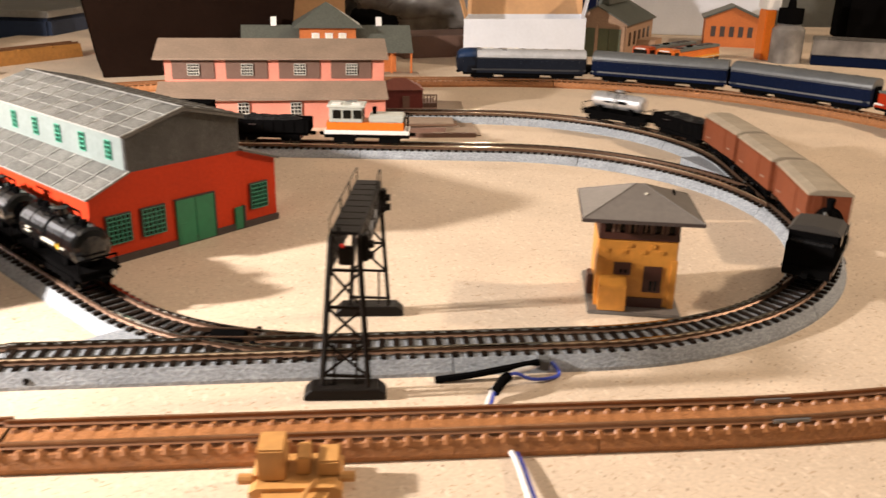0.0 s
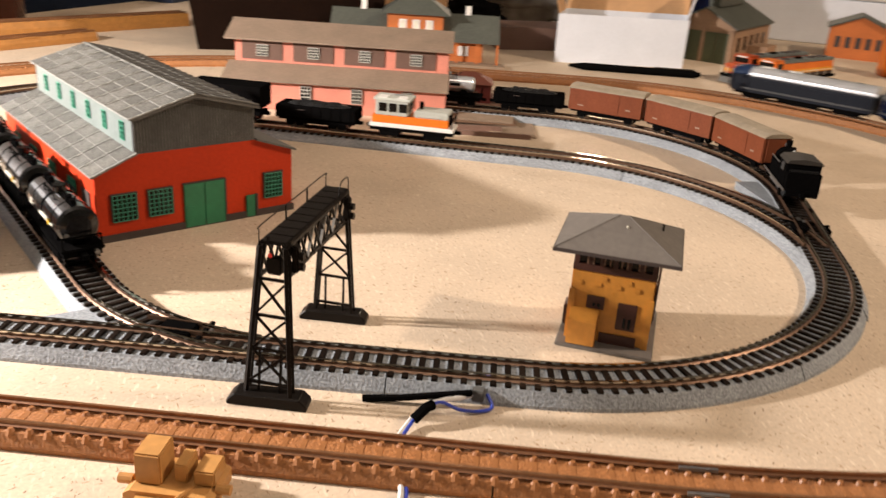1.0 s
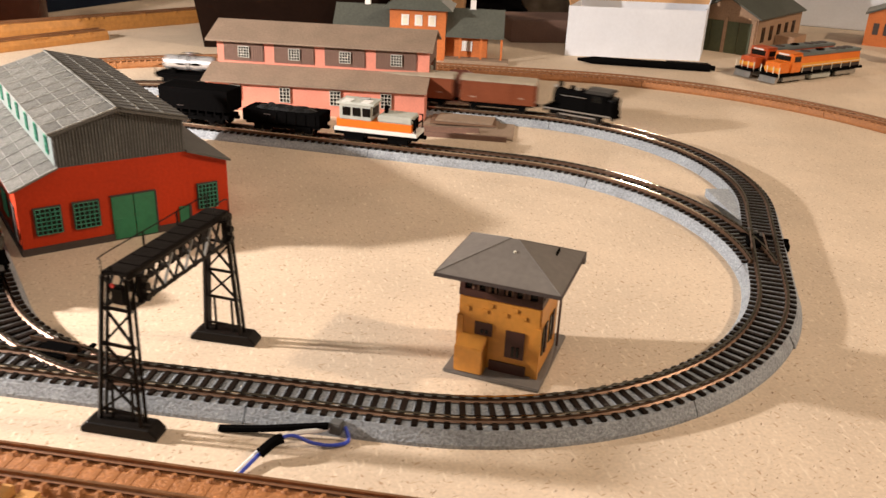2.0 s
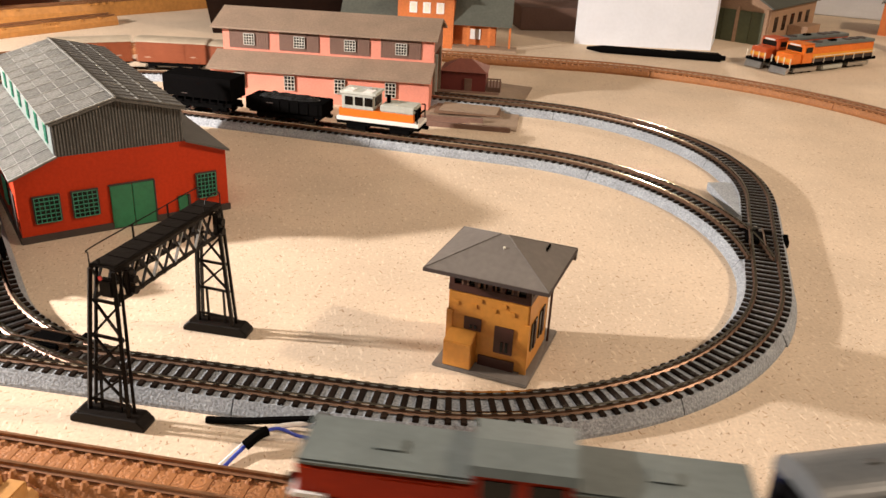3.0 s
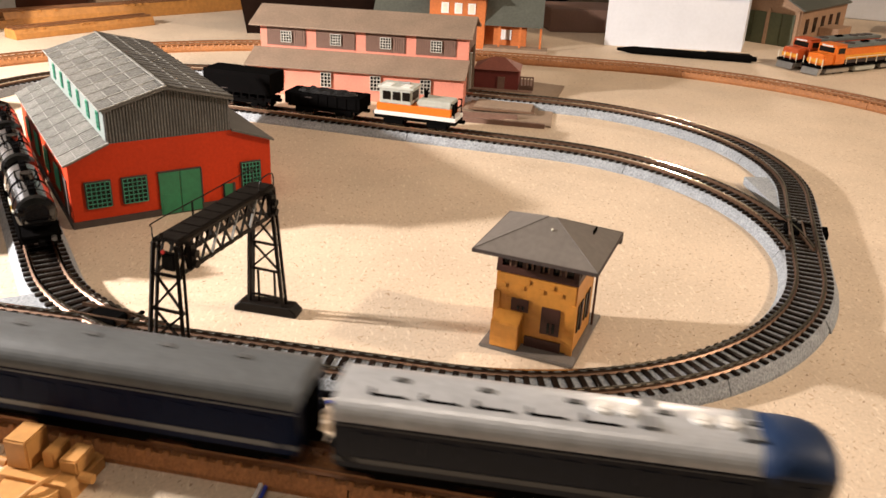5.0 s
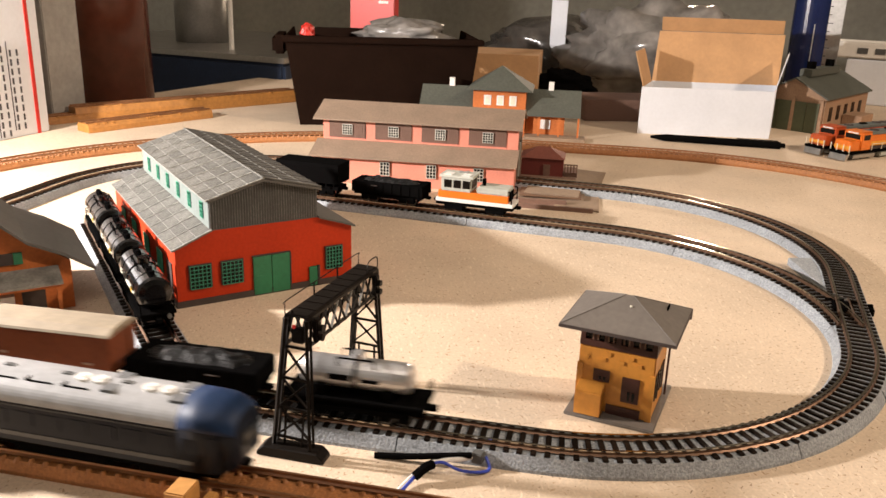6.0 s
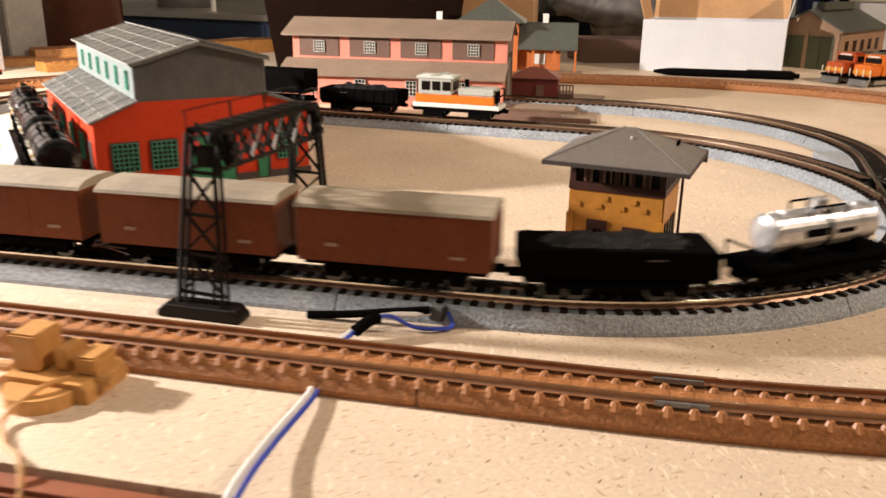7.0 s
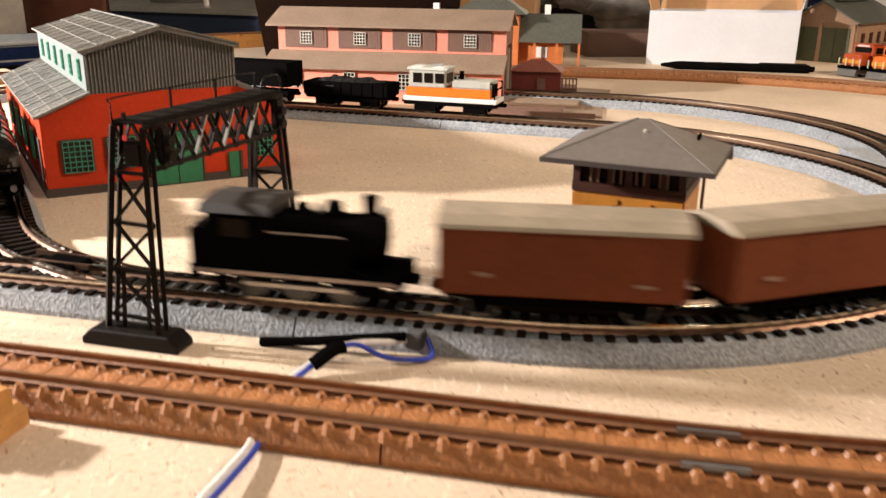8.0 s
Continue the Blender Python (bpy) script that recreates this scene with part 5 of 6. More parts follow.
t = thing("feeder_cable", pose(0, 0, 0), "blue and white twin feeder cable running under the brown track", "cable")
part("blue_wire", tube([(0.0262, 0.2262, 0.0030), (0.0284, 0.2233, 0.0010), (0.0255, 0.2201, 0.0010), (0.0204, 0.2187, 0.0012), (0.0158, 0.2161, 0.0040), (0.0132, 0.2118, 0.0042), (0.0107, 0.2079, 0.0020), (0.0100, 0.1960, 0.0007), (0.0140, 0.1880, 0.0009), (0.0180, 0.1800, 0.0014), (0.0222, 0.1607, 0.0026), (0.0270, 0.1450, 0.0042), (0.0330, 0.1300, 0.0036), (0.0380, 0.1150, -0.0040), (0.0400, 0.1020, -0.0200)], 0.00050), WIRE_BLUE, t, "blue insulated wire")
part("white_wire", tube([(0.0240, 0.2262, 0.0032), (0.0205, 0.2222, 0.0030), (0.0160, 0.2172, 0.0040), (0.0124, 0.2118, 0.0040), (0.0098, 0.2076, 0.0018), (0.0090, 0.1960, 0.0009), (0.0128, 0.1878, 0.0010), (0.0168, 0.1798, 0.0016), (0.0210, 0.1604, 0.0028), (0.0257, 0.1446, 0.0044), (0.0317, 0.1296, 0.0038), (0.0366, 0.1146, -0.0038), (0.0386, 0.1016, -0.0200)], 0.00070), WIRE_WHITE, t, "white insulated wire")
part("sleeve", tube([(0.0142, 0.2138, 0.0043), (0.0128, 0.2116, 0.0040), (0.0108, 0.2082, 0.0022)], 0.0014), BLACK, t, "black heat-shrink sleeve")
part("connector", B(0.0222, 0.0256, 0.2238, 0.2272, 0.0012, 0.0046, 0.0003), GREY_WALL, t, "grey joiner connector")
part("black_lead", tube([(-0.0060, 0.2152, 0.0008), (0.0040, 0.2176, 0.0018), (0.0130, 0.2203, 0.0030), (0.0225, 0.2236, 0.0040)], 0.0010), BLACK, t)

t = thing("point_motor", pose(-0.0312, 0.1660, 0, 0, 0, 10), "tan plastic point motor clipped to the brown track", "point motor")
part("base", YP([(-0.0100, 0), (0.0100, 0), (0.0100, 0.0030), (0.0085, 0.0040), (-0.0085, 0.0040), (-0.0100, 0.0030)], -0.0075, 0.0055), TAN, t)
part("nose", rod(bmesh.new(), (0, -0.0070, 0), (0, -0.0070, 0.0030), 0.0072, 20), TAN, t)
part("coil_housing", B(-0.0082, -0.0022, -0.0050, 0.0030, 0.0040, 0.0118, 0.0004), TAN, t)
part("block", B(0.0000, 0.0030, -0.0030, 0.0036, 0.0040, 0.0085, 0.0003), TAN, t)
part("block", B(0.0046, 0.0094, -0.0036, 0.0036, 0.0040, 0.0078, 0.0004), TAN, t)
for sx in (-1, 1):
    part("clip_arm", rod(bmesh.new(), (sx * 0.0095, -0.0030, 0.0035), (sx * 0.0128, -0.0030, 0.0035), 0.0012, 10), TAN, t)
part("lead", tube([(0.0080, -0.0030, 0.0040), (0.0062, 0.0000, 0.0030), (0.0026, -0.0090, 0.0042), (-0.0002, -0.0172, 0.0014), (0.0055, -0.0242, 0.0010), (0.0136, -0.0300, 0.0008), (0.0200, -0.0420, -0.0100)], 0.0005), TAN, t, "tan twin wire")

# ---------------------------------------------------------------- cards and offcuts beside the engine house


def card(name, label, corners, mat, thick=0.0009):
    ob = part(name, prism(bmesh.new(), corners, Matrix.Identity(4), thick), mat)
    tagged(ob, label, "card")


card("card_sheet", "brown-grey card sheet lying under the track end", [(-0.079, 0.533), (-0.012, 0.527), (-0.026, 0.585), (-0.034, 0.640), (-0.080, 0.640)], GREY_CARD)
for i, (a, b) in enumerate((((-0.078, 0.520, 0.0018), (-0.035, 0.533, 0.0018)), ((-0.070, 0.512, 0.0012), (-0.015, 0.524, 0.0012)))):
    tagged(part("dark_strip", bar(bmesh.new(), a, b, 0.0022, 0.0032), PANEL_BROWN), "thin dark wooden strip lying on the board", "strip", "dark strips")

for i, (x, y, turn, mat) in enumerate(((-0.072, 0.537, 12, GREY_CARD), (-0.068, 0.535, 15, KRAFT_DARK), (-0.066, 0.539, 10, GREY_CARD))):
    ob = part("layered_card", B(0, 0.046 - i * 0.005, 0, 0.030 - i * 0.004, 0, 0.0010, 0.0001), mat)
    ob.matrix_basis = pose(x, y, 0.0010 + i * 0.00105, 0, 0, turn)
    tagged(ob, "brown card offcut in a small stack beside the track", "card", "stacked card offcuts")

# ---------------------------------------------------------------- behind the layout


plain_part = part


def carton():
    t = thing("white_carton", pose(-0.048, 0.830, 0, 0, 0, 20), "open white cardboard carton with brown inner flaps", "box")
    W, D, h = 0.125, 0.055, 0.0445

    def part(name, bm, mat, parent, label=""):
        """The carton stands racked a little out of square."""
        for v in bm.verts:
            v.co.x += 0.34 * v.co.y
        return plain_part(name, bm, mat, parent, label)

    for b in ((0, W, 0, 0.001), (0, W, D - 0.001, D), (0, 0.001, 0.001, D - 0.001), (W - 0.001, W, 0.001, D - 0.001)):
        part("side", B(*b, 0, h), CARD_WHITE, t)
    lid = part("lid", XP([(D, h), (D + 0.018, h + 0.048), (D + 0.019, h + 0.048), (D + 0.001, h)], 0, W), KRAFT, t, "brown raised lid")
    part("tuck_flap", XP([(D + 0.018, h + 0.0485), (D + 0.013, h + 0.062), (D + 0.014, h + 0.062), (D + 0.019, h + 0.0485)], 0.002, W - 0.002), KRAFT, lid)
    part("flap", YP([(0, h), (-0.010, h + 0.032), (-0.009, h + 0.032), (0.001, h)], 0.004, D - 0.006), KRAFT, t)
    part("flap", YP([(W - 0.001, h), (W + 0.006, h + 0.032), (W + 0.007, h + 0.032), (W, h)], 0.020, D - 0.004), CARD_WHITE, t)
    part("inside", B(0.002, W - 0.002, 0.002, D - 0.002, 0.0005, 0.002), KRAFT, t)


def pen():
    t = thing("pen", pose(-0.030, 0.800, 0.0034, 0, 0, 11), "black ballpoint pen lying in front of the carton", "pen")
    part("barrel", rod(bmesh.new(), (0.014, 0, 0), (0.114, 0, 0), 0.0033, 16), BLACK, t)
    part("tip", rod(bmesh.new(), (0.0, 0, 0), (0.014, 0, 0), 0.0012, 16, 0.0033), BLACK, t)
    part("clip", B(0.076, 0.112, -0.0010, 0.0010, 0.0030, 0.0042, 0.0003), BLACK_GLOSS, t)
    part("button", rod(bmesh.new(), (0.114, 0, 0), (0.118, 0, 0), 0.0022, 12), BLACK, t)


def crate():
    t = thing("storage_crate", pose(-0.362, 0.680, 0, 0, 0, 30), "dark brown plastic storage crate full of bagged parts", "crate")
    W, D, h = 0.186, 0.115, 0.083
    part("front", prism(bmesh.new(), [(0.024, 0), (W - 0.004, 0), (W + 0.006, h), (0.012, h)], Matrix(((1, 0, 0, 0), (0, -0.08, -1, 0), (0, 1, 0, 0), (0, 0, 0, 1))), 0.003), CRATE, t)
    part("back", B(0.026, W - 0.016, D - 0.003, D, 0, h), CRATE, t)
    for a, b in ((0.0245, 0.0125), (W - 0.0045, W + 0.0055)):
        part("side", YP([(a, 0), (b, h), (b + 0.002 if a < 0.1 else b - 0.002, h), (a + 0.002 if a < 0.1 else a - 0.002, 0)], -0.003, D - 0.003), CRATE, t)
    part("bottom", B(0.027, W - 0.017, 0.0, D - 0.004, 0.0005, 0.003), CRATE, t)
    part("rim", B(0.008, W + 0.010, -0.0135, -0.0075, h - 0.006, h, 0.001), CRATE, t)
    part("handle", B(-0.002, 0.0115, 0.02, 0.075, h - 0.020, h - 0.002, 0.003), CRATE, t)


def lump(name, label, category, x, y, z, rx, ry, rz, mat, seed, rough=0.35):
    bm = bmesh.new()
    bmesh.ops.create_icosphere(bm, subdivisions=4, radius=1)
    for v in bm.verts:
        n = noise.noise(v.co * 2.1 + Vector((seed, 0, 0))) * rough + noise.noise(v.co * 6.0 + Vector((0, seed, 0))) * rough * 0.45
        v.co = Vector((v.co.x * rx, v.co.y * ry, max(v.co.z, -0.75) * rz)) * (1 + n)
    lowest = min(v.co.z for v in bm.verts)
    for v in bm.verts:
        v.co += Vector((x, y, z - lowest))
    tagged(part(name, bm, mat, smooth=True), label, category)


def station():
    t = thing("station_building", pose(-0.181, 0.7315, 0, 0, 0, 16), "orange brick station with green-grey hipped tower roof", "station")
    W, D, e, r = 0.048, 0.046, 0.042, 0.062
    main = part("wall", B(0, W, 0, D, 0, e), BRICK_ORANGE, t, "orange brick centre block")
    bm = bmesh.new()
    lo = [bm.verts.new((W / 2 + sx * (W / 2 + 0.006), D / 2 + sy * (D / 2 + 0.006), e)) for sx, sy in ((-1, -1), (1, -1), (1, 1), (-1, 1))]
    a = bm.verts.new((W / 2, D / 2, r))
    bm.faces.new(lo[::-1])
    for i in range(4):
        bm.faces.new((lo[i], lo[(i + 1) % 4], a))
    part("roof", bm, SLATE_GREEN, t, "hipped slate roof")
    for i in range(3):
        w = part("window", B(0.010 + i * 0.0115, 0.0165 + i * 0.0115, -0.0006, -0.0001, 0.0285, 0.0375), WHITE, main, "white arched window")
        part("pane", B(0.0115 + i * 0.0115, 0.0150 + i * 0.0115, -0.0009, -0.0006, 0.0298, 0.0365), CREAM, w)
    for sx in (-1, 1):
        x0, x1 = (-0.050, -0.0002) if sx < 0 else (W + 0.0002, W + 0.050)
        wing = part("wing_wall", B(x0 + 0.002 * (sx < 0), x1 - (0.014 if sx > 0 else 0), 0.008, D - 0.004, 0, 0.021), BRICK_ORANGE, t, "orange brick wing")
        part("wing_roof", XP([(-0.002, 0.0205), (D, 0.0205), (D / 2, 0.0420)], x0, x1), SLATE_GREEN, t, "green-grey wing roof")
        part("chimney", B(sx * 0.022 + (W if sx > 0 else 0) - 0.0024, sx * 0.022 + (W if sx > 0 else 0) + 0.0024, D / 2 - 0.003, D / 2 + 0.002, 0.0415, 0.0490), WHITE, t, "white chimney pot")
        part("window", B(x0 + 0.014, x0 + 0.023, 0.0072, 0.0079, 0.008, 0.0165), WHITE, wing)
    for x in (W + 0.012, W + 0.030, W + 0.0475):
        part("porch_post", B(x, x + 0.0018, -0.001, 0.0008, 0, 0.0206), BRICK_ORANGE, t)
    part("platform", B(W, W + 0.055, -0.010, 0.0079, 0, 0.003), GREY_CARD, t)


def roundhouse():
    t = thing("green_engine_shed", pose(0.055, 0.948, 0, 0, 0, -20), "buff brick engine shed with olive double doors and slate roof", "shed")
    W, D, e, r = 0.064, 0.120, 0.036, 0.052
    part("wall", YP([(0, 0), (W, 0), (W, e), (W / 2, r), (0, e)], 0, 0.002), STONE, t)
    part("wall", B(W - 0.002, W, 0.0022, D, 0, e - 0.001), STONE, t)
    part("wall", B(0, 0.002, 0.0022, D, 0, e - 0.001), STONE, t)
    part("wall", YP([(0, 0), (W, 0), (W, e), (W / 2, r), (0, e)], D, D + 0.002), STONE, t)
    for i in range(2):
        for k in range(2):
            x = 0.006 + i * 0.028 + k * 0.0125
            part("door", B(x, x + 0.0121, -0.0012, -0.0001, 0.0, 0.030, 0.0002), OLIVE, t, "olive green door leaf")
    for x in (0.0022, 0.0312, 0.0595):
        part("pilaster", B(x, x + 0.0032, -0.0022, -0.0001, 0, 0.034), STONE, t)
    for k in (-1, 1):
        part("roof", YP([(W / 2 + k * (W / 2 + 0.003), e - 0.002), (W / 2, r), (W / 2, r + 0.0015), (W / 2 + k * (W / 2 + 0.003), e - 0.0005)], -0.003, D + 0.005), SLATE_GREEN, t)
    part("ridge_vent", B(W / 2 - 0.006, W / 2 + 0.006, 0.02, D - 0.02, r + 0.0005, r + 0.008, 0.0006), SLATE_GREEN, t)
    for i in range(2):
        part("smoke_vent", B(W / 2 - 0.0035, W / 2 + 0.0035, 0.03 + i * 0.05, 0.037 + i * 0.05, r + 0.008, r + 0.015), BLACK, t)
    for i in range(5):
        part("window", B(W - 0.0001, W + 0.0006, 0.012 + i * 0.021, 0.020 + i * 0.021, 0.012, 0.026), DARK_GLASS, t)
    part("lean_to", B(W + 0.0008, W + 0.020, 0.050, 0.085, 0, 0.016), STONE, t)


def brick_works():
    t = thing("orange_brick_works", pose(0.224, 1.075, 0, 0, 0, -8), "orange brick workshop with dark arched windows", "building")
    W, D = 0.062, 0.05
    w = part("wall", YP([(0, 0), (W, 0), (W, 0.033), (W / 2, 0.046), (0, 0.033)], 0, D), BRICK_ORANGE, t)
    for k in (-1, 1):
        part("roof", YP([(W / 2 + k * (W / 2 + 0.003), 0.0322), (W / 2, 0.0462), (W / 2, 0.0480), (W / 2 + k * (W / 2 + 0.003), 0.0340)], -0.003, D + 0.003), SLATE_GREEN, t)
    for i in range(5):
        part("window", B(0.007 + i * 0.0105, 0.0125 + i * 0.0105, -0.0006, -0.0001, 0.012, 0.024), PLINTH, w)


def road_diesel(m, hood, label):
    t = thing("road_diesel", m, label, "locomotive", "parked road diesels")
    L = 0.118
    part("frame", B(0, L, -0.0092, 0.0092, 0.0060, 0.0082, 0.0003), BLACK, t)
    part("nose", B(0.004, 0.016, -0.0080, 0.0080, 0.0082, 0.0170, 0.0008), hood, t)
    cab = part("cab", B(0.0161, 0.030, -0.0088, 0.0088, 0.0082, 0.0235, 0.0008), hood, t)
    part("windscreen", B(0.0157, 0.0161, -0.007, 0.007, 0.0178, 0.0218), DARK_GLASS, cab)
    for y in (-0.0091, 0.0088):
        part("side_window", B(0.019, 0.027, y, y + 0.0003, 0.0172, 0.0216), DARK_GLASS, cab)
    part("hood", B(0.0301, L - 0.003, -0.0066, 0.0066, 0.0082, 0.0205, 0.0006), hood, t, "orange long hood")
    part("hood_top", B(0.0301, L - 0.003, -0.0068, 0.0068, 0.0206, 0.0232, 0.0005), ENGINE_GREY, t, "dark green-grey hood top")
    for y in (-0.0069, 0.0066):
        part("hood_stripe", B(0.0301, L - 0.003, y, y + 0.0003, 0.0084, 0.0112), PLINTH, t, "dark stripe along the hood")
        part("hood_band", B(0.0301, L - 0.003, y, y + 0.0003, 0.0114, 0.0150), CREAM_YELLOW, t, "yellow band along the hood")
    for x in (0.044, 0.084, 0.094, 0.104):
        part("roof_fan", rod(bmesh.new(), (x, 0, 0.0231), (x, 0, 0.0240), 0.0040, 16), PLINTH, t, "dark round roof fan")
    part("exhaust_stack", B(0.060, 0.068, -0.002, 0.002, 0.0232, 0.0246, 0.0004), BLACK, t)
    part("cab_roof", B(0.0158, 0.0304, -0.0086, 0.0086, 0.0234, 0.0242, 0.0004), hood, t)
    part("number_board", B(0.0155, 0.0162, -0.005, 0.005, 0.0222, 0.0234), WHITE, t, "white headlight and number board")
    part("nose_stripe", B(0.0036, 0.0042, -0.0078, 0.0078, 0.0100, 0.0128), CREAM_YELLOW, t, "yellow stripe on the nose")
    part("fuel_tank", B(0.046, 0.074, -0.0082, 0.0082, 0.0012, 0.0058, 0.0008), PALE_GREY, t, "pale grey fuel tank")
    for x in (0.024, 0.096):
        b = part("bogie", B(x - 0.015, x + 0.015, -0.0080, 0.0080, 0.0018, 0.0052, 0.0004), STEEL, t)
        for o in (-0.010, 0.0, 0.010):
            wheelset(t, x + o, 0.0030)
    part("plough", YP([(-0.0016, 0.001), (0.0016, 0.001), (0.0040, 0.0058), (0.0, 0.0058)], -0.008, 0.008), STEEL, t, "silver snow plough")
    bm = bmesh.new()
    for y in (-0.0090, -0.003, 0.003, 0.0090):
        bar(bm, (0.0012, y, 0.0060), (0.0012, y, 0.0140), 0.0006)
    for y in (-0.0092, 0.0092):
        bar(bm, (0.031, y, 0.0135), (L - 0.004, y, 0.0135), 0.0005)
        for i in range(7):
            bar(bm, (0.031 + i * 0.0135, y, 0.0082), (0.031 + i * 0.0135, y, 0.0135), 0.0005)
    part("handrail", bm, CREAM, t)


def left_house():
    t = thing("orange_house", pose(-0.207, 0.2195, 0, 0, 0, 54.8), "orange plastic house with grey curved roof and porch", "house")
    W, D, e, r = 0.052, 0.050, 0.021, 0.040
    w = part("wall", YP([(0, 0), (W, 0), (W, e), (W / 2, r), (0, e)], 0, D), BRICK_ORANGE, t, "orange gable walls")
    for k in (-1, 1):
        f = lambda d: W / 2 + k * d
        part("roof", YP([(f(W / 2 + 0.009), e - 0.004), (f(W / 2 - 0.003), e + 0.0040), (f(0.010), r - 0.0085), (f(0), r + 0.001), (f(0), r + 0.0025), (f(0.010), r - 0.0070), (f(W / 2 - 0.003), e + 0.0055), (f(W / 2 + 0.009), e - 0.0025)], -0.005, D + 0.005), ROOF_DARK, t, "grey flared roof")
    part("window", B(0.0215, 0.0305, -0.0006, -0.0001, 0.0225, 0.0275), PLINTH, w)
    for x in (0.0180, 0.0306):
        part("shutter", B(x, x + 0.0034, -0.0009, -0.0001, 0.0225, 0.0275), GREEN, w, "green shutter")
    part("porch_roof", XP([(-0.013, 0.0155), (-0.0008, 0.0190), (-0.0008, 0.0201), (-0.013, 0.0166)], 0.013, 0.047), ROOF_GREY, t, "pale porch roof")
    for x in (0.0145, 0.0445):
        part("porch_post", B(x, x + 0.0016, -0.0115, -0.0099, 0, 0.0160), BRICK_ORANGE, t)
    part("porch_beam", B(0.014, 0.0465, -0.0115, -0.0100, 0.0140, 0.0158), BRICK_ORANGE, t)
    part("door", B(0.032, 0.041, -0.0008, -0.0001, 0, 0.0135), PLINTH, w)
    part("bay", B(0.017, 0.029, -0.004, -0.0002, 0.002, 0.010), WHITE, t)


def track_stack():
    for x, y, turn, L, h in ((-0.517, 0.592, 66.6, 0.240, 0.0125), (-0.466, 0.555, 74.0, 0.127, 0.0075), (-0.530, 0.548, 70.0, 0.060, 0.0060)):
        t = thing("spare_track", pose(x - 0.008, y, 0.0002, 0, 0, turn), "spare ochre plastic track piece lying on the board", "track", "spare track pieces")
        part("roadbed", XP([(-0.010, 0), (0.010, 0), (0.0095, h * 0.55), (0.008, h), (-0.008, h), (-0.0095, h * 0.55)], 0, L), WOOD, t)
        tie = finish(B(0, 0.0026, -0.0088, 0.0088, h - 0.0018, h + 0.0004), "tie")
        tie.materials.append(WOOD)
        for k in (0.06, 0.12, 0.18, 0.45, 0.48, 0.51, 0.54, 0.72, 0.86):
            o = new("tie", tie)
            o.parent, o.matrix_basis = t, pose(L * k, 0, 0)
        for y0 in (-0.0048, 0.0048):
            part("rail", B(0.0, L, y0 - 0.0006, y0 + 0.0006, h + 0.0002, h + 0.0016), BROWN_RAIL, t)


def shipping_carton():
    t = thing("shipping_carton", pose(-0.502, 0.545, 0, 0, 0, 4), "white shipping carton with red stripe and lettering bars", "box")
    part("body", B(-0.12, 0, -0.16, 0, 0, 0.26, 0.001), CARD_WHITE, t)
    part("red_stripe", B(0.0001, 0.0007, -0.014, -0.0105, 0, 0.26), RED_PLASTIC, t, "red vertical stripe")
    for y, z0, z1, w in ((-0.034, 0.006, 0.078, 0.0085), (-0.050, 0.002, 0.078, 0.0085), (-0.045, 0.130, 0.160, 0.010)):
        ink = INK if z0 < 0.1 else RED_PLASTIC
        for k in range(int((z1 - z0) / 0.0075)):
            z = z0 + k * 0.0075
            part("lettering_bar", B(0.0001, 0.0006, y, y + 0.0016, z, z + 0.0052), ink, t)
            part("lettering_bar", B(0.0001, 0.0006, y + w - 0.0016, y + w, z, z + 0.0052), ink, t)
        part("rule", B(0.0001, 0.0005, y - 0.0028, y - 0.0020, z0, z1), ink, t)


carton()
pen()
crate()
station()
roundhouse()
brick_works()
left_house()
track_stack()
shipping_carton()
road_diesel(pose(0.129, 0.798, 0, 0, 0, 53), ORANGE, "orange road diesel with grey fuel tank parked on the board")
road_diesel(pose(0.109, 0.814, 0, 0, 0, 53), NOSE_RED, "red-orange road diesel parked beside an orange one")

t = thing("brown_tube", pose(-0.597, 0.715, 0), "tall red-brown glossy cardboard tube", "tube")
part("tube_wall", rod(bmesh.new(), (0, 0, 0), (0, 0, 0.30), 0.044, 64), TUBE_RED, t, smooth=True)
part("cap", rod(bmesh.new(), (0, 0, 0.30), (0, 0, 0.308), 0.046, 40), BLACK, t)
t = thing("grey_post", pose(-0.558, 0.600, 0), "grey square post standing behind the shipping carton", "post")
part("shaft", B(-0.022, 0.022, -0.020, 0.020, 0, 0.30, 0.001), POST_GREY, t)
t = thing("shelf_bench", pose(-0.72, 0.98, 0, 0, 0, 0), "dark blue draped bench behind the table", "bench")
part("cloth", B(-0.25, 0.18, -0.02, 0.35, -0.75, 0.020, 0.004), NAVY, t)
part("bench_top", B(-0.25, 0.18, -0.02, 0.35, 0.0205, 0.028, 0.001), STEEL, t)
t = thing("black_canister", pose(-0.850, 1.20, 0.0282), "black canister standing on the bench beside a steel one", "canister")
part("can", rod(bmesh.new(), (0, 0, 0), (0, 0, 0.22), 0.034, 40), BLACK_GLOSS, t, smooth=False)
part("can_lid", rod(bmesh.new(), (0, 0, 0.22), (0, 0, 0.226), 0.036, 40), BLACK, t)
t = thing("steel_canister", pose(-0.780, 1.10, 0.0282), "brushed steel canister standing on the bench", "canister")
part("can", rod(bmesh.new(), (0, 0, 0), (0, 0, 0.20), 0.043, 64), STEEL, t, smooth=True)
part("can_lid", rod(bmesh.new(), (0, 0, 0.20), (0, 0, 0.207), 0.045, 40), STEEL, t)
t = thing("white_rod", pose(-0.660, 1.010, 0.0282, 0, 0, 0), "thin white plastic rod standing upright on the bench", "rod")
part("shaft", rod(bmesh.new(), (0, 0, 0), (0, 0, 0.30), 0.0035, 14), WHITE, t)
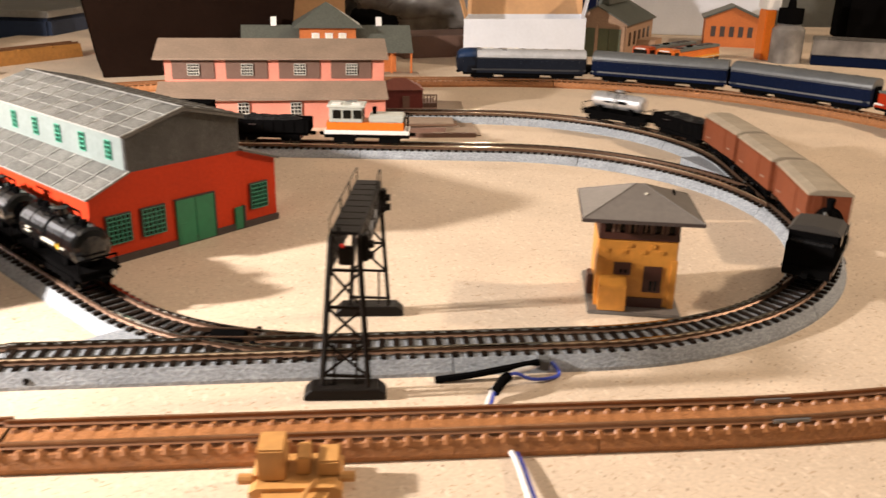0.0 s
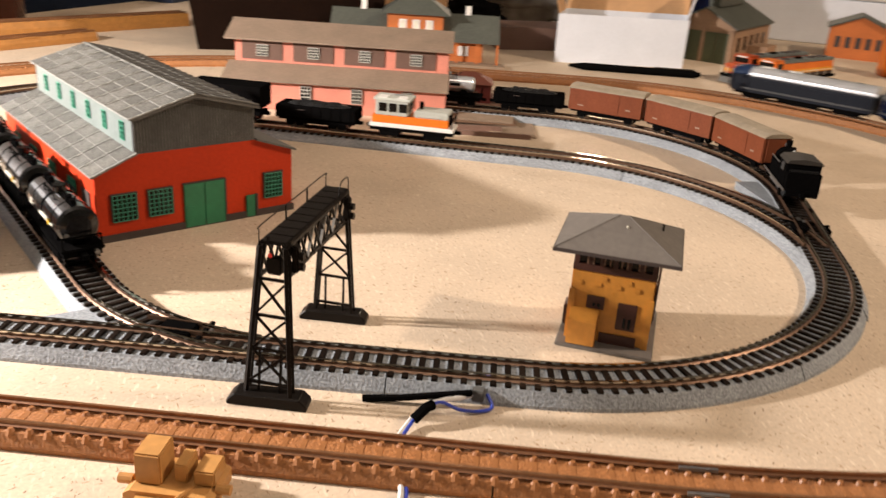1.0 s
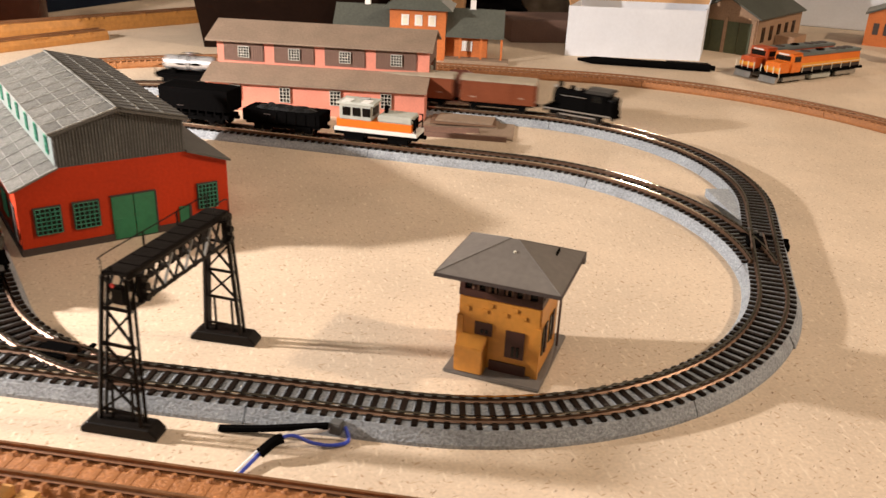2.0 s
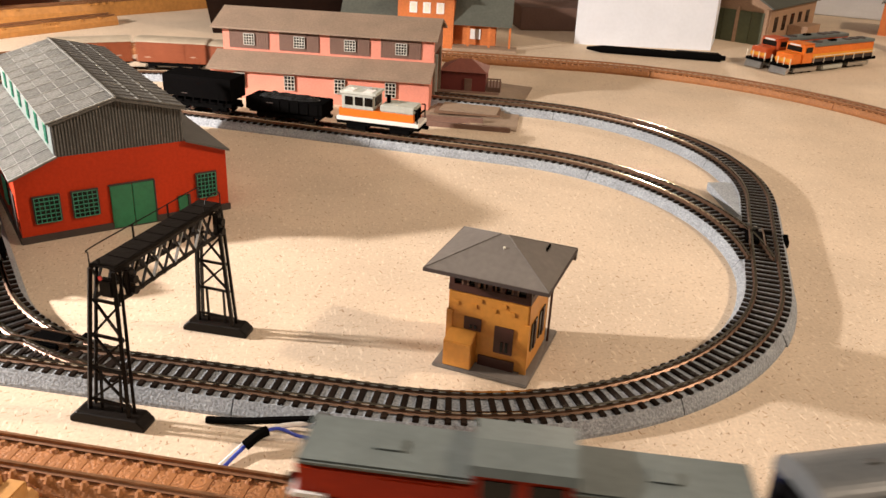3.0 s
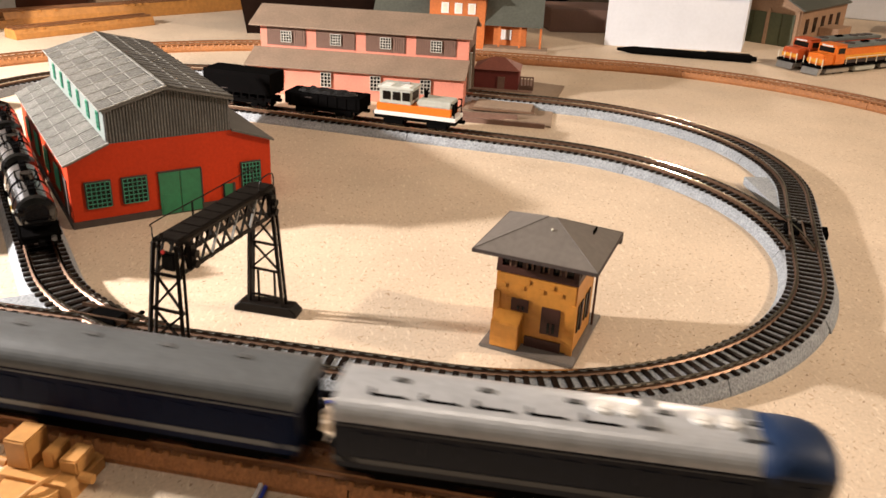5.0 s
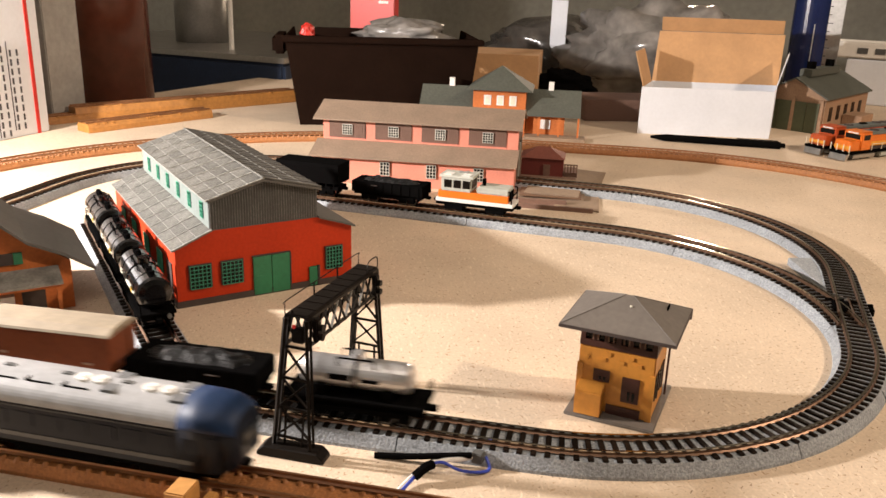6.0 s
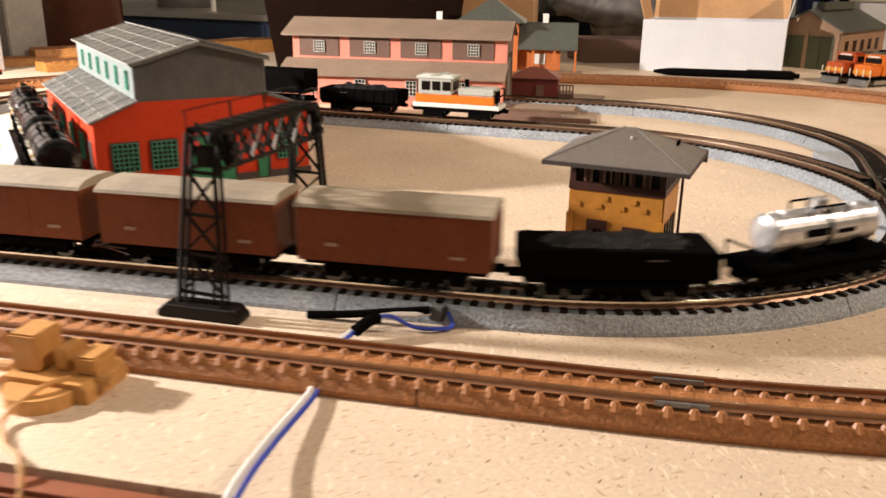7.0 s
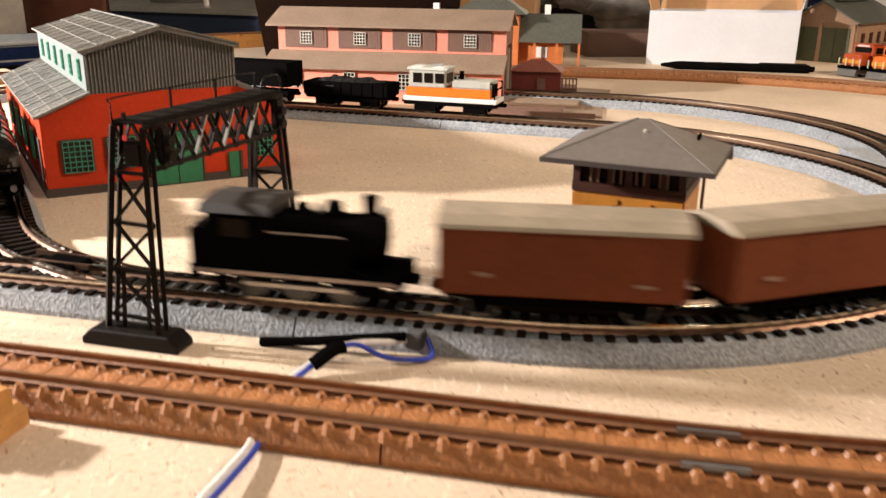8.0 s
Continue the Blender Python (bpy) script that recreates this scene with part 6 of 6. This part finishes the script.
t = thing("red_carton", pose(-0.425, 0.935, 0, 0, 0, 10), "bright red carton standing behind the crate", "box")
part("body", B(0, 0.055, 0, 0.02, 0, 0.112, 0.0006), RED_PLASTIC, t)
part("lettering_bar", B(0.036, 0.048, -0.0006, -0.0001, 0.104, 0.107), WHITE, t)
t = thing("kraft_carton", pose(-0.305, 0.920, 0, 0, 0, 14), "brown cardboard carton behind the station", "box")
part("body", B(0, 0.12, 0, 0.09, 0, 0.055, 0.0006), KRAFT, t)
t = thing("brown_tray", pose(-0.085, 0.885, 0, 0, 0, 30), "low brown wooden tray behind the carton", "tray")
part("body", B(-0.03, 0.10, 0, 0.06, 0, 0.022, 0.0008), PANEL_BROWN, t)
t = thing("blue_bottle", pose(0.088, 1.085, 0), "tall dark blue plastic bottle", "bottle")
part("body", rod(bmesh.new(), (0, 0, 0), (0, 0, 0.17), 0.020, 36), BOTTLE_BLUE, t)
part("neck", rod(bmesh.new(), (0, 0, 0.17), (0, 0, 0.195), 0.020, 36, 0.012), BOTTLE_BLUE, t)
part("cap", rod(bmesh.new(), (0, 0, 0.195), (0, 0, 0.225), 0.014, 24), WHITE, t)
part("label_patch", B(-0.014, -0.006, -0.0200, -0.0150, 0.128, 0.136), CARD_WHITE, t)
part("seam", B(0.0040, 0.0052, -0.0204, -0.0190, 0.0, 0.10), TAIL_ROOF, t, "pale seam down the bottle")
t = thing("steel_ruler", pose(0.112, 1.075, 0, 0, 0, -8), "grey steel ruler standing upright beside the bottle", "ruler")
part("blade", B(-0.007, 0.009, 0, 0.0012, 0, 0.19), STEEL, t)
for k in range(18):
    part("graduation", B(-0.007, -0.007 + (0.006 if k % 3 == 0 else 0.0035), -0.0003, -0.0001, 0.02 + k * 0.009, 0.0208 + k * 0.009), BLACK, t)
t = thing("white_ruler_case", pose(0.165, 1.20, 0, 0, 0, -2), "long white plastic case stacked on a pale box", "case")
part("base_box", B(-0.03, 0.16, 0, 0.06, 0, 0.055, 0.001), CARD_WHITE, t)
part("case", B(-0.05, 0.18, 0, 0.05, 0.056, 0.076, 0.002), WHITE, t)
for k in range(6):
    part("lettering_bar", B(-0.02 + k * 0.02 + (k > 2) * 0.012, -0.008 + k * 0.02 + (k > 2) * 0.012, -0.0008, -0.0001, 0.062, 0.069), GREY_WALL, t)
t = thing("glue_bottle", pose(0.284, 0.945, 0), "clear glue bottle with black nozzle cap", "bottle")
part("body", rod(bmesh.new(), (0, 0, 0), (0, 0, 0.034), 0.0165, 28), BAG, t)
part("shoulder", rod(bmesh.new(), (0, 0, 0.034), (0, 0, 0.040), 0.0165, 28, 0.010), BAG, t)
part("cap", rod(bmesh.new(), (0, 0, 0.040), (0, 0, 0.055), 0.0125, 20), BLACK, t)
part("nozzle", rod(bmesh.new(), (0, 0, 0.055), (0, 0, 0.075), 0.0045, 16, 0.002), BLACK, t)
t = thing("orange_tin", pose(0.262, 0.955, 0, 0, 0, 8), "upright orange box with white top", "box")
part("body", B(0, 0.011, 0, 0.02, 0, 0.052, 0.001), ORANGE, t)
part("lid", B(-0.001, 0.014, -0.002, 0.022, 0.0522, 0.070, 0.001), WHITE, t)
t = thing("clear_case", pose(0.306, 0.930, 0, 0, 0, -16), "clear plastic case with a blue card inside", "case")
part("tray", B(0, 0.075, 0, 0.045, 0, 0.010, 0.001), BLUE, t)
part("cover", B(0, 0.075, 0, 0.045, 0.0102, 0.026, 0.001), BAG, t)
t = thing("black_case", pose(0.395, 1.12, 0, 0, 0, -10), "black case at the back of the table", "case")
part("body", B(0, 0.14, 0, 0.08, 0, 0.085, 0.008), BLACK, t)
lump("dark_bag", "heap of dark grey plastic bags behind the crate", "bag", -0.225, 1.150, 0.0, 0.115, 0.070, 0.045, DARK_BAG, 3.1)
lump("clear_bag", "crumpled clear plastic bag with dark parts inside", "bag", -0.070, 1.070, 0.0, 0.115, 0.060, 0.058, BAG, 8.7, 0.45)
lump("clear_bag", "crumpled clear plastic bags on top of the crate", "bag", -0.285, 0.800, 0.066, 0.045, 0.030, 0.015, BAG, 5.2, 0.45)
# Dark lump set before the clear bags to stand for their contents.
lump("plastic_scrap", "dark lump standing for the parts inside the clear bags", "scrap", -0.172, 0.995, 0.0, 0.036, 0.014, 0.017, BLACK, 6.4, 0.5)
lump("red_wrap", "small crumpled red wrapper in the crate", "wrapper", -0.362, 0.740, 0.070, 0.007, 0.007, 0.010, RED_PLASTIC, 2.2)
lump("yellow_wrap", "small crumpled yellow wrapper on the dark bags", "wrapper", -0.165, 1.100, 0.058, 0.014, 0.008, 0.011, ORANGE, 4.2)
t = thing("white_tag", pose(-0.207, 1.085, 0.0, 0, 0, -10), "white paper tag standing among the bags", "tag")
part("sheet", B(-0.011, 0.011, 0, 0.001, 0.050, 0.113), CARD_WHITE, t)


def motions():
    for ob, behind, reach in freight_train:
        walk(ob, [(i / 10, on_line(LOOP, progress(FREIGHT, i / 10) - behind, reach)) for i in range(81)])
    for ob, behind, reach in blue_train:
        walk(ob, [(i / 10, on_line(OVAL, progress(BLUE_TAIL, i / 10) - behind, -reach)) for i in range(81)])


motions()
